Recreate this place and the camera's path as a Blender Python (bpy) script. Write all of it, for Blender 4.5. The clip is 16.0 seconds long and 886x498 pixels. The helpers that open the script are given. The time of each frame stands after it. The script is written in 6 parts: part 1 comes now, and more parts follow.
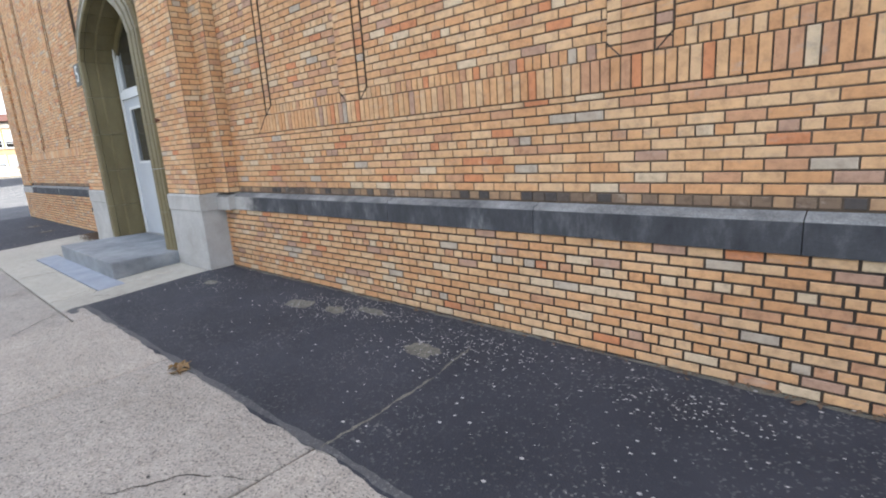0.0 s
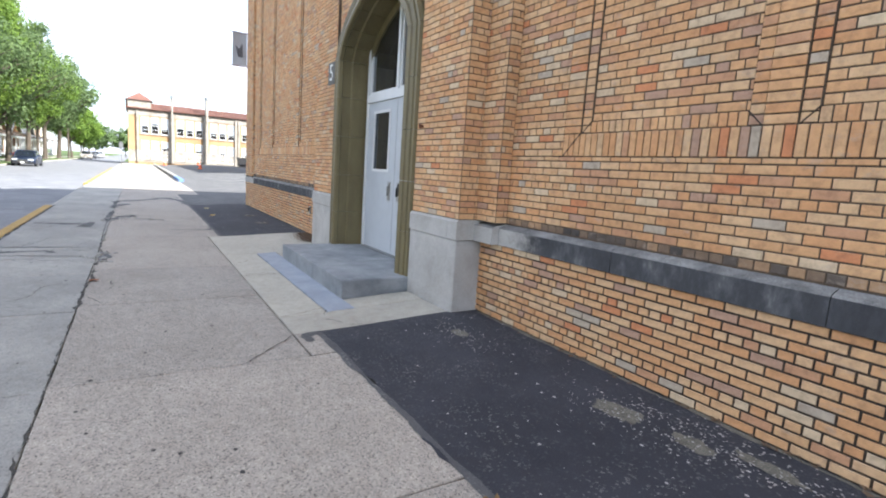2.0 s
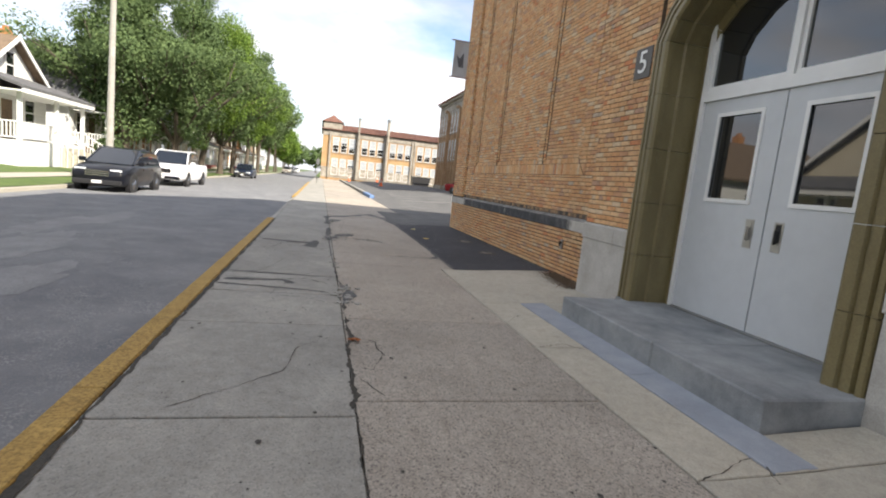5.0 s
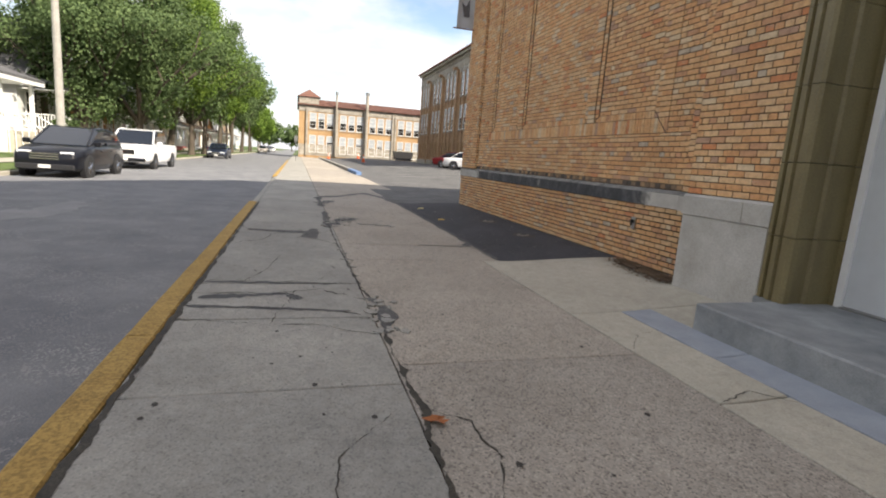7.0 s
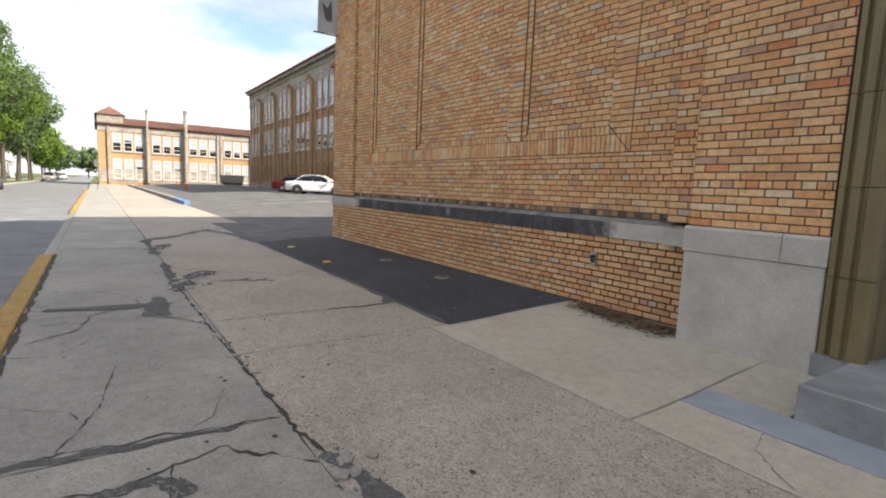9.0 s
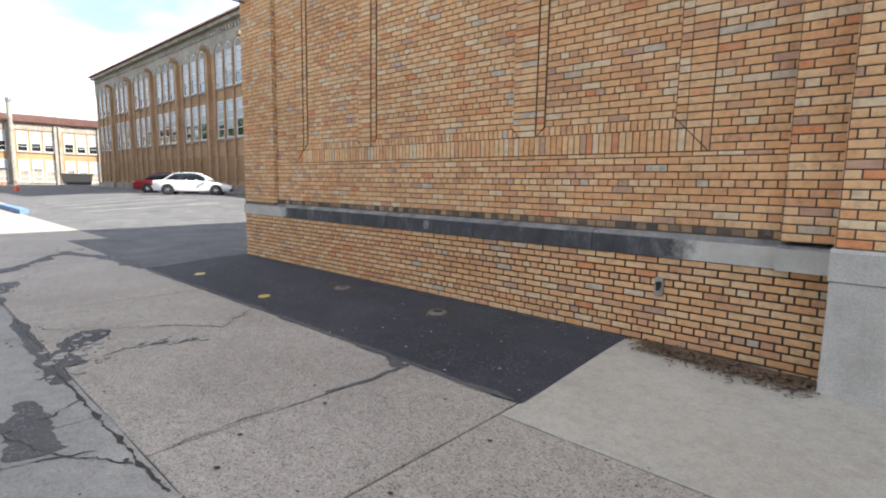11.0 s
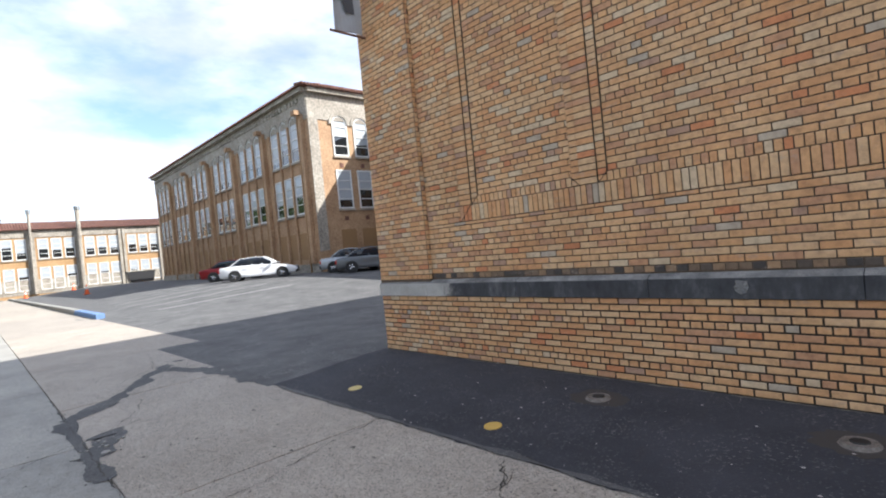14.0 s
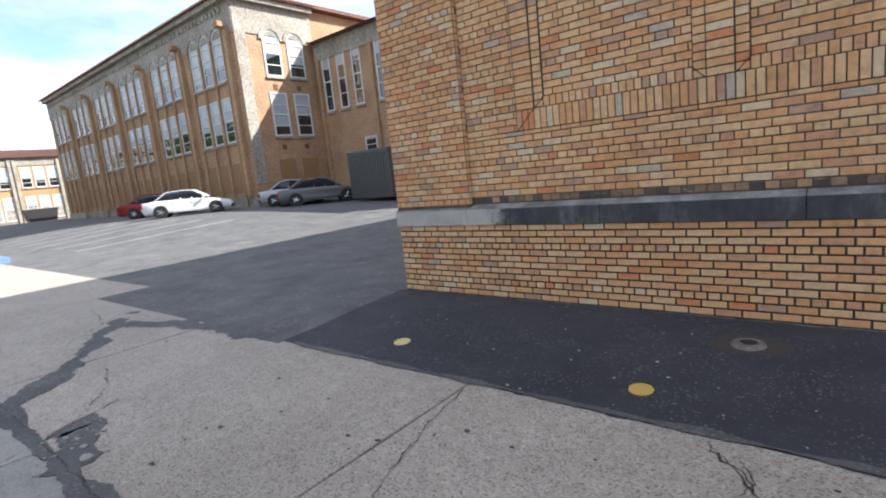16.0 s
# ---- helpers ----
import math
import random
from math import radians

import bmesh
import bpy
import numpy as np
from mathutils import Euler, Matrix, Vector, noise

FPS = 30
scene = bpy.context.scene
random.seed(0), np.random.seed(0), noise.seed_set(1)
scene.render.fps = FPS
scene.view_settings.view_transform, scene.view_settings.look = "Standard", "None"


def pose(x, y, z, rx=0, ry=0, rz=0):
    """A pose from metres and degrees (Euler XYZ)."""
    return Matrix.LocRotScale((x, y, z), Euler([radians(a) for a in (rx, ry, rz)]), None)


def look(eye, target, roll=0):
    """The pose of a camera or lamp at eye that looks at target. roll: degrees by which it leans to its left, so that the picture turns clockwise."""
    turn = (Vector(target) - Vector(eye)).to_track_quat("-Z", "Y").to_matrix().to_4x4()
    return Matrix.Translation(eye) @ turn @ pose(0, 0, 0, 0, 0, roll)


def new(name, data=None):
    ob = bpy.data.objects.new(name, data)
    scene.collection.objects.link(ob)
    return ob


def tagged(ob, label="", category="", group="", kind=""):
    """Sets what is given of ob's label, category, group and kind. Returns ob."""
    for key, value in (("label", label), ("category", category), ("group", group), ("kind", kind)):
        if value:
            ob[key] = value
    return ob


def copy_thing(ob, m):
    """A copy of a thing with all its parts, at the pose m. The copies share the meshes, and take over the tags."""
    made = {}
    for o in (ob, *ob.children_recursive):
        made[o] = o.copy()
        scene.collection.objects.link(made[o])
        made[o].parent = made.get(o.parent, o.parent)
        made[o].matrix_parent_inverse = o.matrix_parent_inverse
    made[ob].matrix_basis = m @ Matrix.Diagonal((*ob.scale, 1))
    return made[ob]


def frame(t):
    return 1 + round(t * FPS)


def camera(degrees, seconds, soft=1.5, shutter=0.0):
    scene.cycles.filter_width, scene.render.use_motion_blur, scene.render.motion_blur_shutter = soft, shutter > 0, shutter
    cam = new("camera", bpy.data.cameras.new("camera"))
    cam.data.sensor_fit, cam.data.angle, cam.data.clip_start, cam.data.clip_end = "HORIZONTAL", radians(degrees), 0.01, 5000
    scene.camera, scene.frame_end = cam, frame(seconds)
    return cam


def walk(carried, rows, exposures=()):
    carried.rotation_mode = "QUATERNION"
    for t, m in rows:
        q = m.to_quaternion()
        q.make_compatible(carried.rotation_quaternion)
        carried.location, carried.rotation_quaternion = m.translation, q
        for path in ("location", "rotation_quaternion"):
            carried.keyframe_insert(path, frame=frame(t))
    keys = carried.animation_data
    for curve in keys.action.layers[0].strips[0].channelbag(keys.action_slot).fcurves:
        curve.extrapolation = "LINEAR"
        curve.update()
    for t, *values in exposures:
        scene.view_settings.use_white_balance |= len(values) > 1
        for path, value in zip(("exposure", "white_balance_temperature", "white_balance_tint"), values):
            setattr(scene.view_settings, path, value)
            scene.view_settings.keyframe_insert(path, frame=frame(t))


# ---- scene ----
cam = camera(82.4, 16.0, 2.0)
METRES, EYE, TILT, LEAN, TURN = 17.4, 1.5, 0.0, 0.0, 43.6
PATH = [
    (0, (0.247, -0.215, 1.62), (-1.082, 1.22, 1.202), -4.0),
    (0.5, (-0.387, -0.233, 1.582), (-1.831, 1.085, 1.164), -4.1),
    (1, (-0.92, -0.208, 1.534), (-2.285, 1.16, 1.021), 2.3),
    (1.5, (-1.529, -0.224, 1.595), (-2.987, 1.068, 1.141), 3.4),
    (2, (-2.113, -0.39, 1.612), (-3.801, 0.643, 1.322), 3.9),
    (2.5, (-2.656, -0.365, 1.559), (-4.419, 0.514, 1.214), 2.0),
    (3, (-3.231, -0.477, 1.554), (-5.154, -0.086, 1.169), 1.3),
    (3.5, (-3.758, -0.657, 1.535), (-5.679, -0.254, 1.151), 2.1),
    (4, (-4.318, -0.741, 1.471), (-6.187, -0.13, 1.105), 5.1),
    (4.5, (-4.793, -1.008, 1.445), (-6.708, -0.578, 1.058), 7.4),
    (4.7, (-4.969, -1.131, 1.476), (-6.898, -0.69, 1.19), 7.3),
    (6.8, (-7.169, -1.503, 1.317), (-9.035, -0.851, 1.008), 2.8),
    (7, (-7.385, -1.563, 1.304), (-9.273, -1.002, 0.957), 4.2),
    (7.5, (-7.91, -1.698, 1.329), (-9.748, -0.979, 1.007), 5.1),
    (8, (-8.467, -1.68, 1.325), (-10.137, -0.604, 1.094), 0.9),
    (8.5, (-9.02, -1.795, 1.29), (-10.694, -0.723, 1.064), 1.2),
    (8.7, (-9.233, -1.82, 1.316), (-10.899, -0.737, 1.087), 1.7),
    (10.8, (-11.543, -1.79, 1.533), (-12.88, -0.324, 1.276), 0.9),
    (11, (-11.768, -1.801, 1.528), (-13.101, -0.331, 1.275), 1.0),
    (11.5, (-12.343, -1.823, 1.512), (-13.668, -0.347, 1.251), 0.7),
    (12, (-12.863, -1.594, 1.482), (-14.157, -0.103, 1.163), 0.9),
    (12.5, (-13.534, -1.606, 1.452), (-14.965, -0.242, 1.148), -2.0),
    (13, (-14.032, -1.652, 1.469), (-15.467, -0.293, 1.166), -2.4),
    (13.5, (-14.534, -1.568, 1.54), (-15.934, -0.16, 1.3), -3.3),
    (14, (-15.003, -1.65, 1.582), (-16.457, -0.277, 1.567), -5.6),
    (14.5, (-15.405, -1.68, 1.531), (-16.846, -0.294, 1.522), -4.8),
    (15, (-15.916, -1.608, 1.494), (-17.313, -0.181, 1.375), -4.7),
    (15.5, (-16.467, -1.658, 1.445), (-17.859, -0.249, 1.169), -3.7),
    (16, (-16.864, -1.634, 1.533), (-18.124, -0.11, 1.231), -6.0),
]
walk(cam, [(t, look(eye, target, roll)) for t, eye, target, roll in PATH],
     [(0.0, 2.3, 6150, 10), (0.5, 2.36, 6100, 10), (1.0, 2.26, 6050, 10), (1.6, 2.24, 6050, 10), (2.0, 2.1, 6050, 10), (2.5, 1.97, 6100, 10), (3.0, 1.74, 6350, 10), (4.5, 1.46, 6800, 10), (7.0, 1.3, 7100, 11), (8.0, 1.32, 7000, 11), (8.7, 1.38, 7000, 11), (10.8, 1.86, 6500, 10), (11.5, 1.86, 6300, 10), (12.5, 1.78, 6050, 10), (13.5, 1.58, 6050, 10), (14.0, 1.5, 6150, 10), (14.3, 1.36, 6150, 10), (14.7, 1.31, 6150, 10), (16.0, 1.62, 6150, 10)])

# ---- light ----
SUN_TO = Vector((0.93, 0.8, 1.0)).normalized()
SUN_EL = math.asin(SUN_TO.z)
SUN_AZ = math.atan2(SUN_TO.x, SUN_TO.y)
sun = new("sun", bpy.data.lights.new("sun", "SUN"))
sun.data.energy, sun.data.angle, sun.data.color = 4.0, radians(0.6), (1.0, 0.95, 0.87)
sun.matrix_world = look((40, 30, 60), Vector((40, 30, 60)) - SUN_TO)

world = bpy.data.worlds.new("sky")
scene.world = world
world.use_nodes = True
wn, wl = world.node_tree.nodes, world.node_tree.links
sky = wn.new("ShaderNodeTexSky")
sky.sky_type, sky.sun_disc = "NISHITA", False
sky.sun_elevation, sky.sun_rotation = SUN_EL, SUN_AZ
sky.air_density, sky.dust_density, sky.ozone_density = 1.0, 1.0, 1.0
wtc = wn.new("ShaderNodeTexCoord")
wmap = wn.new("ShaderNodeMapping")
wmap.inputs["Scale"].default_value = (1.3, 1.3, 3.4)
wmap.inputs["Location"].default_value = (0.35, 0.1, 0.2)
wnoise = wn.new("ShaderNodeTexNoise")
wnoise.inputs["Scale"].default_value, wnoise.inputs["Detail"].default_value = 1.9, 8.0
wnoise.inputs["Roughness"].default_value = 0.55
wramp = wn.new("ShaderNodeValToRGB")
wramp.color_ramp.elements[0].position, wramp.color_ramp.elements[1].position = 0.34, 0.58
wmix = wn.new("ShaderNodeMix")
wmix.data_type = "RGBA"
wgrey = wn.new("ShaderNodeTexNoise")
wgrey.inputs["Scale"].default_value, wgrey.inputs["Detail"].default_value = 3.4, 6.0
wtone = wn.new("ShaderNodeValToRGB")
wtone.color_ramp.elements[0].position, wtone.color_ramp.elements[0].color = 0.36, (3.6, 3.75, 4.2, 1)
wtone.color_ramp.elements[1].position, wtone.color_ramp.elements[1].color = 0.56, (5.1, 5.3, 5.9, 1)
wl.new(wmap.outputs["Vector"], wgrey.inputs["Vector"])
wl.new(wgrey.outputs["Fac"], wtone.inputs["Fac"])
wl.new(wtone.outputs["Color"], wmix.inputs["B"])
wl.new(wtc.outputs["Generated"], wmap.inputs["Vector"])
wl.new(wmap.outputs["Vector"], wnoise.inputs["Vector"])
wl.new(wnoise.outputs["Fac"], wramp.inputs["Fac"])
wl.new(wramp.outputs["Color"], wmix.inputs["Factor"])
wl.new(sky.outputs["Color"], wmix.inputs["A"])
wl.new(wmix.outputs["Result"], wn["Background"].inputs["Color"])
wn["Background"].inputs["Strength"].default_value = 0.10


# ---- materials ----
def mat(name, rough=0.8, metal=0.0):
    m = bpy.data.materials.new(name)
    m.use_nodes = True
    b = m.node_tree.nodes["Principled BSDF"]
    b.inputs["Roughness"].default_value, b.inputs["Metallic"].default_value = rough, metal
    return m, m.node_tree.nodes, m.node_tree.links, b


def tex_noise(n, l, scale, detail=4.0, rough=0.6, stretch=None):
    tc = n.new("ShaderNodeTexCoord")
    t = n.new("ShaderNodeTexNoise")
    t.inputs["Scale"].default_value, t.inputs["Detail"].default_value, t.inputs["Roughness"].default_value = scale, detail, rough
    if stretch:
        mp = n.new("ShaderNodeMapping")
        mp.inputs["Scale"].default_value = stretch
        l.new(tc.outputs["Object"], mp.inputs["Vector"])
        l.new(mp.outputs["Vector"], t.inputs["Vector"])
    else:
        l.new(tc.outputs["Object"], t.inputs["Vector"])
    return t.outputs["Fac"]


def ramp(n, l, fac, stops, constant=False):
    r = n.new("ShaderNodeValToRGB")
    e = r.color_ramp.elements
    while len(e) < len(stops):
        e.new(0.5)
    for i, (p, c) in enumerate(stops):
        e[i].position, e[i].color = p, (*c, 1)
    if constant:
        r.color_ramp.interpolation = "CONSTANT"
    l.new(fac, r.inputs["Fac"])
    return r.outputs["Color"]


def blend(n, l, kind, a, b, fac=1.0):
    m = n.new("ShaderNodeMix")
    m.data_type, m.blend_type = "RGBA", kind
    for key, v in (("A", a), ("B", b), ("Factor", fac)):
        if isinstance(v, (int, float)):
            m.inputs[key].default_value = v
        elif isinstance(v, tuple):
            m.inputs[key].default_value = (*v, 1)
        else:
            l.new(v, m.inputs[key])
    return m.outputs["Result"]


def bump(n, l, b, fac, strength=0.3, dist=0.01):
    bp = n.new("ShaderNodeBump")
    bp.inputs["Strength"].default_value, bp.inputs["Distance"].default_value = strength, dist
    l.new(fac, bp.inputs["Height"])
    l.new(bp.outputs["Normal"], b.inputs["Normal"])


def speckled(name, dark, light, scale=3.0, grain=120.0, amount=0.5, rough=0.85, relief=0.25, metal=0.0, stretch=None):
    """A surface with broad stains and a fine grain."""
    m, n, l, b = mat(name, rough, metal)
    broad = ramp(n, l, tex_noise(n, l, scale, 6, 0.65, stretch), [(0.3, dark), (0.7, light)])
    fine = tex_noise(n, l, grain, 2, 0.6)
    g = ramp(n, l, fine, [(0.35, (1 - amount,) * 3), (0.65, (1 + 0.0,) * 3)])
    l.new(blend(n, l, "MULTIPLY", broad, g), b.inputs["Base Color"])
    bump(n, l, b, fine, relief, 0.004)
    return m


def plain(name, colour, rough=0.5, metal=0.0, coat=0.0):
    m, n, l, b = mat(name, rough, metal)
    c = ramp(n, l, tex_noise(n, l, 6.0, 5), [(0.3, tuple(v * 0.93 for v in colour)), (0.7, colour)])
    l.new(c, b.inputs["Base Color"])
    b.inputs["Coat Weight"].default_value = coat
    return m


BRICK_STOPS = [(0.0, (0.63, 0.355, 0.165)), (0.22, (0.65, 0.42, 0.225)), (0.42, (0.60, 0.315, 0.14)), (0.60, (0.64, 0.385, 0.19)),
               (0.78, (0.53, 0.285, 0.15)), (0.87, (0.62, 0.47, 0.30)), (0.92, (0.45, 0.275, 0.18)), (0.95, (0.58, 0.235, 0.10)), (0.98, (0.47, 0.385, 0.285))]


def brick_material(name, per_object, stops=BRICK_STOPS):
    m, n, l, b = mat(name, 0.82)
    if per_object:
        info = n.new("ShaderNodeObjectInfo")
        rnd = info.outputs["Random"]
    else:
        geo = n.new("ShaderNodeNewGeometry")
        rnd = geo.outputs["Random Per Island"]
    base = ramp(n, l, rnd, stops, True)
    blotch = ramp(n, l, tex_noise(n, l, 16.0, 6, 0.7), [(0.3, (0.70, 0.68, 0.68)), (0.5, (0.98, 0.97, 0.96)), (0.7, (1.12, 1.12, 1.10))])
    grey = ramp(n, l, tex_noise(n, l, 5.5, 7, 0.75, (1.0, 1.0, 2.2)), [(0.56, (0, 0, 0)), (0.70, (0.55, 0.55, 0.55))])
    base = blend(n, l, "MIX", base, (0.44, 0.36, 0.28), grey)
    soot = ramp(n, l, tex_noise(n, l, 0.9, 6, 0.7), [(0.32, (0.80, 0.79, 0.78)), (0.6, (1.0, 1.0, 1.0))])
    fine = tex_noise(n, l, 160.0, 2)
    c = blend(n, l, "MULTIPLY", base, blotch)
    l.new(blend(n, l, "MULTIPLY", c, soot), b.inputs["Base Color"])
    bump(n, l, b, fine, 0.55, 0.004)
    return m


M_BRICK = brick_material("buff_brick_joined", False)
M_BRICK_ONE = brick_material("buff_brick", True)
M_MORTAR = speckled("brown_mortar", (0.070, 0.050, 0.033), (0.155, 0.108, 0.070), 5, 200, 0.4)
M_MORTAR_DARK = speckled("raked_dark_mortar", (0.040, 0.030, 0.022), (0.10, 0.072, 0.048), 4, 200, 0.4)
M_SOOTY = brick_material("sooty_brick", False, [(0.0, (0.20, 0.135, 0.085)), (0.3, (0.29, 0.185, 0.105)), (0.5, (0.11, 0.085, 0.065)), (0.72, (0.38, 0.235, 0.125)), (0.85, (0.07, 0.058, 0.05))])
M_LIME = speckled("pale_limestone", (0.36, 0.34, 0.30), (0.50, 0.48, 0.44), 2.5, 90, 0.2, 0.85)


def stained_stone():
    """Pale limestone under a black soot crust that ends raggedly near the entrance and the corner."""
    m, n, l, b = mat("sooty_limestone", 0.85)
    streak = tex_noise(n, l, 4.0, 9, 0.75, (1.0, 1.0, 0.45))
    crust = ramp(n, l, streak, [(0.30, (0.026, 0.026, 0.028)), (0.52, (0.056, 0.056, 0.059)), (0.62, (0.10, 0.10, 0.10)), (0.74, (0.28, 0.27, 0.255))])
    pale = ramp(n, l, tex_noise(n, l, 3.0, 7, 0.7), [(0.3, (0.33, 0.31, 0.275)), (0.7, (0.50, 0.475, 0.43))])
    tc = n.new("ShaderNodeTexCoord")
    sep = n.new("ShaderNodeSeparateXYZ")
    l.new(tc.outputs["Object"], sep.inputs["Vector"])
    wobble = n.new("ShaderNodeMath")
    wobble.operation = "MULTIPLY_ADD"
    l.new(tex_noise(n, l, 7.0, 8, 0.75), wobble.inputs[0])
    wobble.inputs[1].default_value = 0.9
    l.new(sep.outputs["X"], wobble.inputs[2])
    reach = n.new("ShaderNodeMapRange")
    reach.inputs["From Min"].default_value, reach.inputs["From Max"].default_value = -22.0, 5.0
    l.new(wobble.outputs["Value"], reach.inputs["Value"])
    def at(x):
        return (x + 0.45 + 22.0) / 27.0
    ends = ramp(n, l, reach.outputs["Result"], [(at(-19.95), (0, 0, 0)), (at(-19.75), (1, 1, 1)), (at(-13.35), (1, 1, 1)), (at(-13.1), (0, 0, 0)), (at(-6.2), (0, 0, 0)), (at(-5.85), (1, 1, 1))])
    l.new(blend(n, l, "MIX", pale, crust, ends), b.inputs["Base Color"])
    bump(n, l, b, tex_noise(n, l, 60, 6, 0.7), 0.6, 0.008)
    return m


M_STAIN = stained_stone()
M_LEDGE = speckled("weathered_ledge_top", (0.09, 0.089, 0.086), (0.34, 0.33, 0.305), 4, 80, 0.35)
M_TERRA = speckled("olive_terracotta", (0.135, 0.105, 0.045), (0.205, 0.165, 0.075), 3.0, 60, 0.2, 0.5, 0.12, stretch=(1, 1, 0.3))
M_DOOR = plain("pale_grey_paint", (0.50, 0.52, 0.53), 0.4)
M_FRAME = plain("white_frame_paint", (0.72, 0.72, 0.70), 0.45)
M_STEEL = plain("worn_steel", (0.35, 0.35, 0.34), 0.35, 0.9)
# black of small fittings, also the lobby's darkness put into colour
M_BLACK = plain("black_fittings_and_lobby_dark", (0.012, 0.012, 0.012), 0.6)
M_RUBBER = plain("tyre_rubber", (0.02, 0.02, 0.02), 0.8)


def glass_material(name, tint, rough=0.03):
    """Dark window glass that mirrors the street."""
    m, n, l, b = mat(name, rough)
    b.inputs["Base Color"].default_value = (*tint, 1)
    b.inputs["IOR"].default_value = 1.52
    b.inputs["Specular IOR Level"].default_value = 0.9
    b.inputs["Coat Weight"].default_value = 0.8
    b.inputs["Coat Roughness"].default_value = 0.02
    return m


M_GLASS = glass_material("dark_window_glass", (0.012, 0.014, 0.016))
M_BLIND = plain("pale_window_blind", (0.36, 0.39, 0.42), 0.4, 0.0, 0.7)


def concrete(name, dark, light, stones=0.48):
    """Concrete paving with exposed grains, stains and hairlines."""
    m, n, l, b = mat(name, 0.9)
    broad = ramp(n, l, tex_noise(n, l, 0.8, 8, 0.7), [(0.3, dark), (0.68, light)])
    tc = n.new("ShaderNodeTexCoord")
    v = n.new("ShaderNodeTexVoronoi")
    v.inputs["Scale"].default_value = 105
    l.new(tc.outputs["Object"], v.inputs["Vector"])
    grey = n.new("ShaderNodeSeparateColor")
    l.new(v.outputs["Color"], grey.inputs["Color"])
    grains = ramp(n, l, grey.outputs["Red"], [(0.0, (1 - 1.25 * stones,) * 3), (0.16, (1 - 0.5 * stones,) * 3), (0.4, (1.0, 0.99, 0.97)), (0.85, (1.06, 1.05, 1.03)), (1.0, (1 + 0.75 * stones, 1 + 0.7 * stones, 1 + 0.6 * stones))])
    mid = ramp(n, l, tex_noise(n, l, 9, 9, 0.8), [(0.3, (0.78, 0.77, 0.76)), (0.55, (1, 1, 1)), (0.72, (1.06, 1.05, 1.04))])
    info = n.new("ShaderNodeObjectInfo")
    each = ramp(n, l, info.outputs["Random"], [(0.0, (0.92, 0.92, 0.92)), (1.0, (1.05, 1.04, 1.02))])
    c = blend(n, l, "MULTIPLY", blend(n, l, "MULTIPLY", broad, grains), blend(n, l, "MULTIPLY", mid, each))
    l.new(c, b.inputs["Base Color"])
    bump(n, l, b, v.outputs["Distance"], 0.3, 0.004)
    return m


M_WALK = concrete("grey_brown_concrete", (0.30, 0.268, 0.23), (0.40, 0.362, 0.315))
M_WALK_OUT = concrete("grey_concrete", (0.225, 0.22, 0.205), (0.36, 0.35, 0.32), 0.24)
M_ROADWORN = speckled("pale_worn_asphalt", (0.19, 0.19, 0.195), (0.27, 0.27, 0.27), 2, 60, 0.3)
M_APRON = concrete("pale_concrete", (0.36, 0.335, 0.28), (0.44, 0.415, 0.35), 0.12)
M_BLUESTONE = speckled("blue_grey_stone", (0.23, 0.255, 0.29), (0.33, 0.355, 0.39), 3, 150, 0.15, 0.75)
M_STEP = speckled("damp_grey_stone", (0.14, 0.15, 0.16), (0.33, 0.34, 0.34), 2.2, 120, 0.2, 0.7)


def asphalt(name, dark, light, chips, chip_at=0.86):
    m, n, l, b = mat(name, 0.9)
    broad = ramp(n, l, tex_noise(n, l, 0.9, 9, 0.7), [(0.35, dark), (0.72, light)])
    tc = n.new("ShaderNodeTexCoord")
    v = n.new("ShaderNodeTexVoronoi")
    v.inputs["Scale"].default_value = 75
    l.new(tc.outputs["Object"], v.inputs["Vector"])
    sep = n.new("ShaderNodeSeparateColor")
    l.new(v.outputs["Color"], sep.inputs["Color"])
    chip = ramp(n, l, sep.outputs["Red"], [(chip_at, (0, 0, 0)), (min(1, chip_at + 0.1), (1, 1, 1))])
    patch = ramp(n, l, tex_noise(n, l, 2.3, 5), [(0.42, (0.12, 0.12, 0.12)), (0.7, (1, 1, 1))])
    fac = blend(n, l, "MULTIPLY", chip, patch)
    l.new(blend(n, l, "MIX", broad, chips, fac), b.inputs["Base Color"])
    bump(n, l, b, v.outputs["Distance"], 0.5, 0.006)
    return m


M_NEWASPH = asphalt("fresh_black_asphalt", (0.021, 0.022, 0.028), (0.042, 0.043, 0.052), (0.14, 0.135, 0.125))
M_LOT = asphalt("worn_grey_asphalt", (0.055, 0.055, 0.056), (0.125, 0.123, 0.12), (0.24, 0.23, 0.22), 0.72)
M_ROAD = asphalt("street_asphalt", (0.115, 0.119, 0.13), (0.20, 0.202, 0.206), (0.28, 0.275, 0.265), 0.7)
M_PATCH = asphalt("grey_asphalt_patch", (0.055, 0.055, 0.056), (0.11, 0.108, 0.104), (0.2, 0.19, 0.18), 0.75)
M_YELLOW = speckled("worn_yellow_paint", (0.36, 0.22, 0.055), (0.50, 0.32, 0.085), 4, 50, 0.45)
M_BLUE = speckled("blue_kerb_paint", (0.10, 0.20, 0.42), (0.22, 0.34, 0.56), 3, 60, 0.4)
M_WHITELINE = speckled("worn_white_line", (0.30, 0.30, 0.29), (0.6, 0.6, 0.58), 3, 60, 0.4)
M_CRACK = speckled("dirt_in_crack", (0.030, 0.027, 0.022), (0.075, 0.066, 0.05), 8, 90, 0.5)
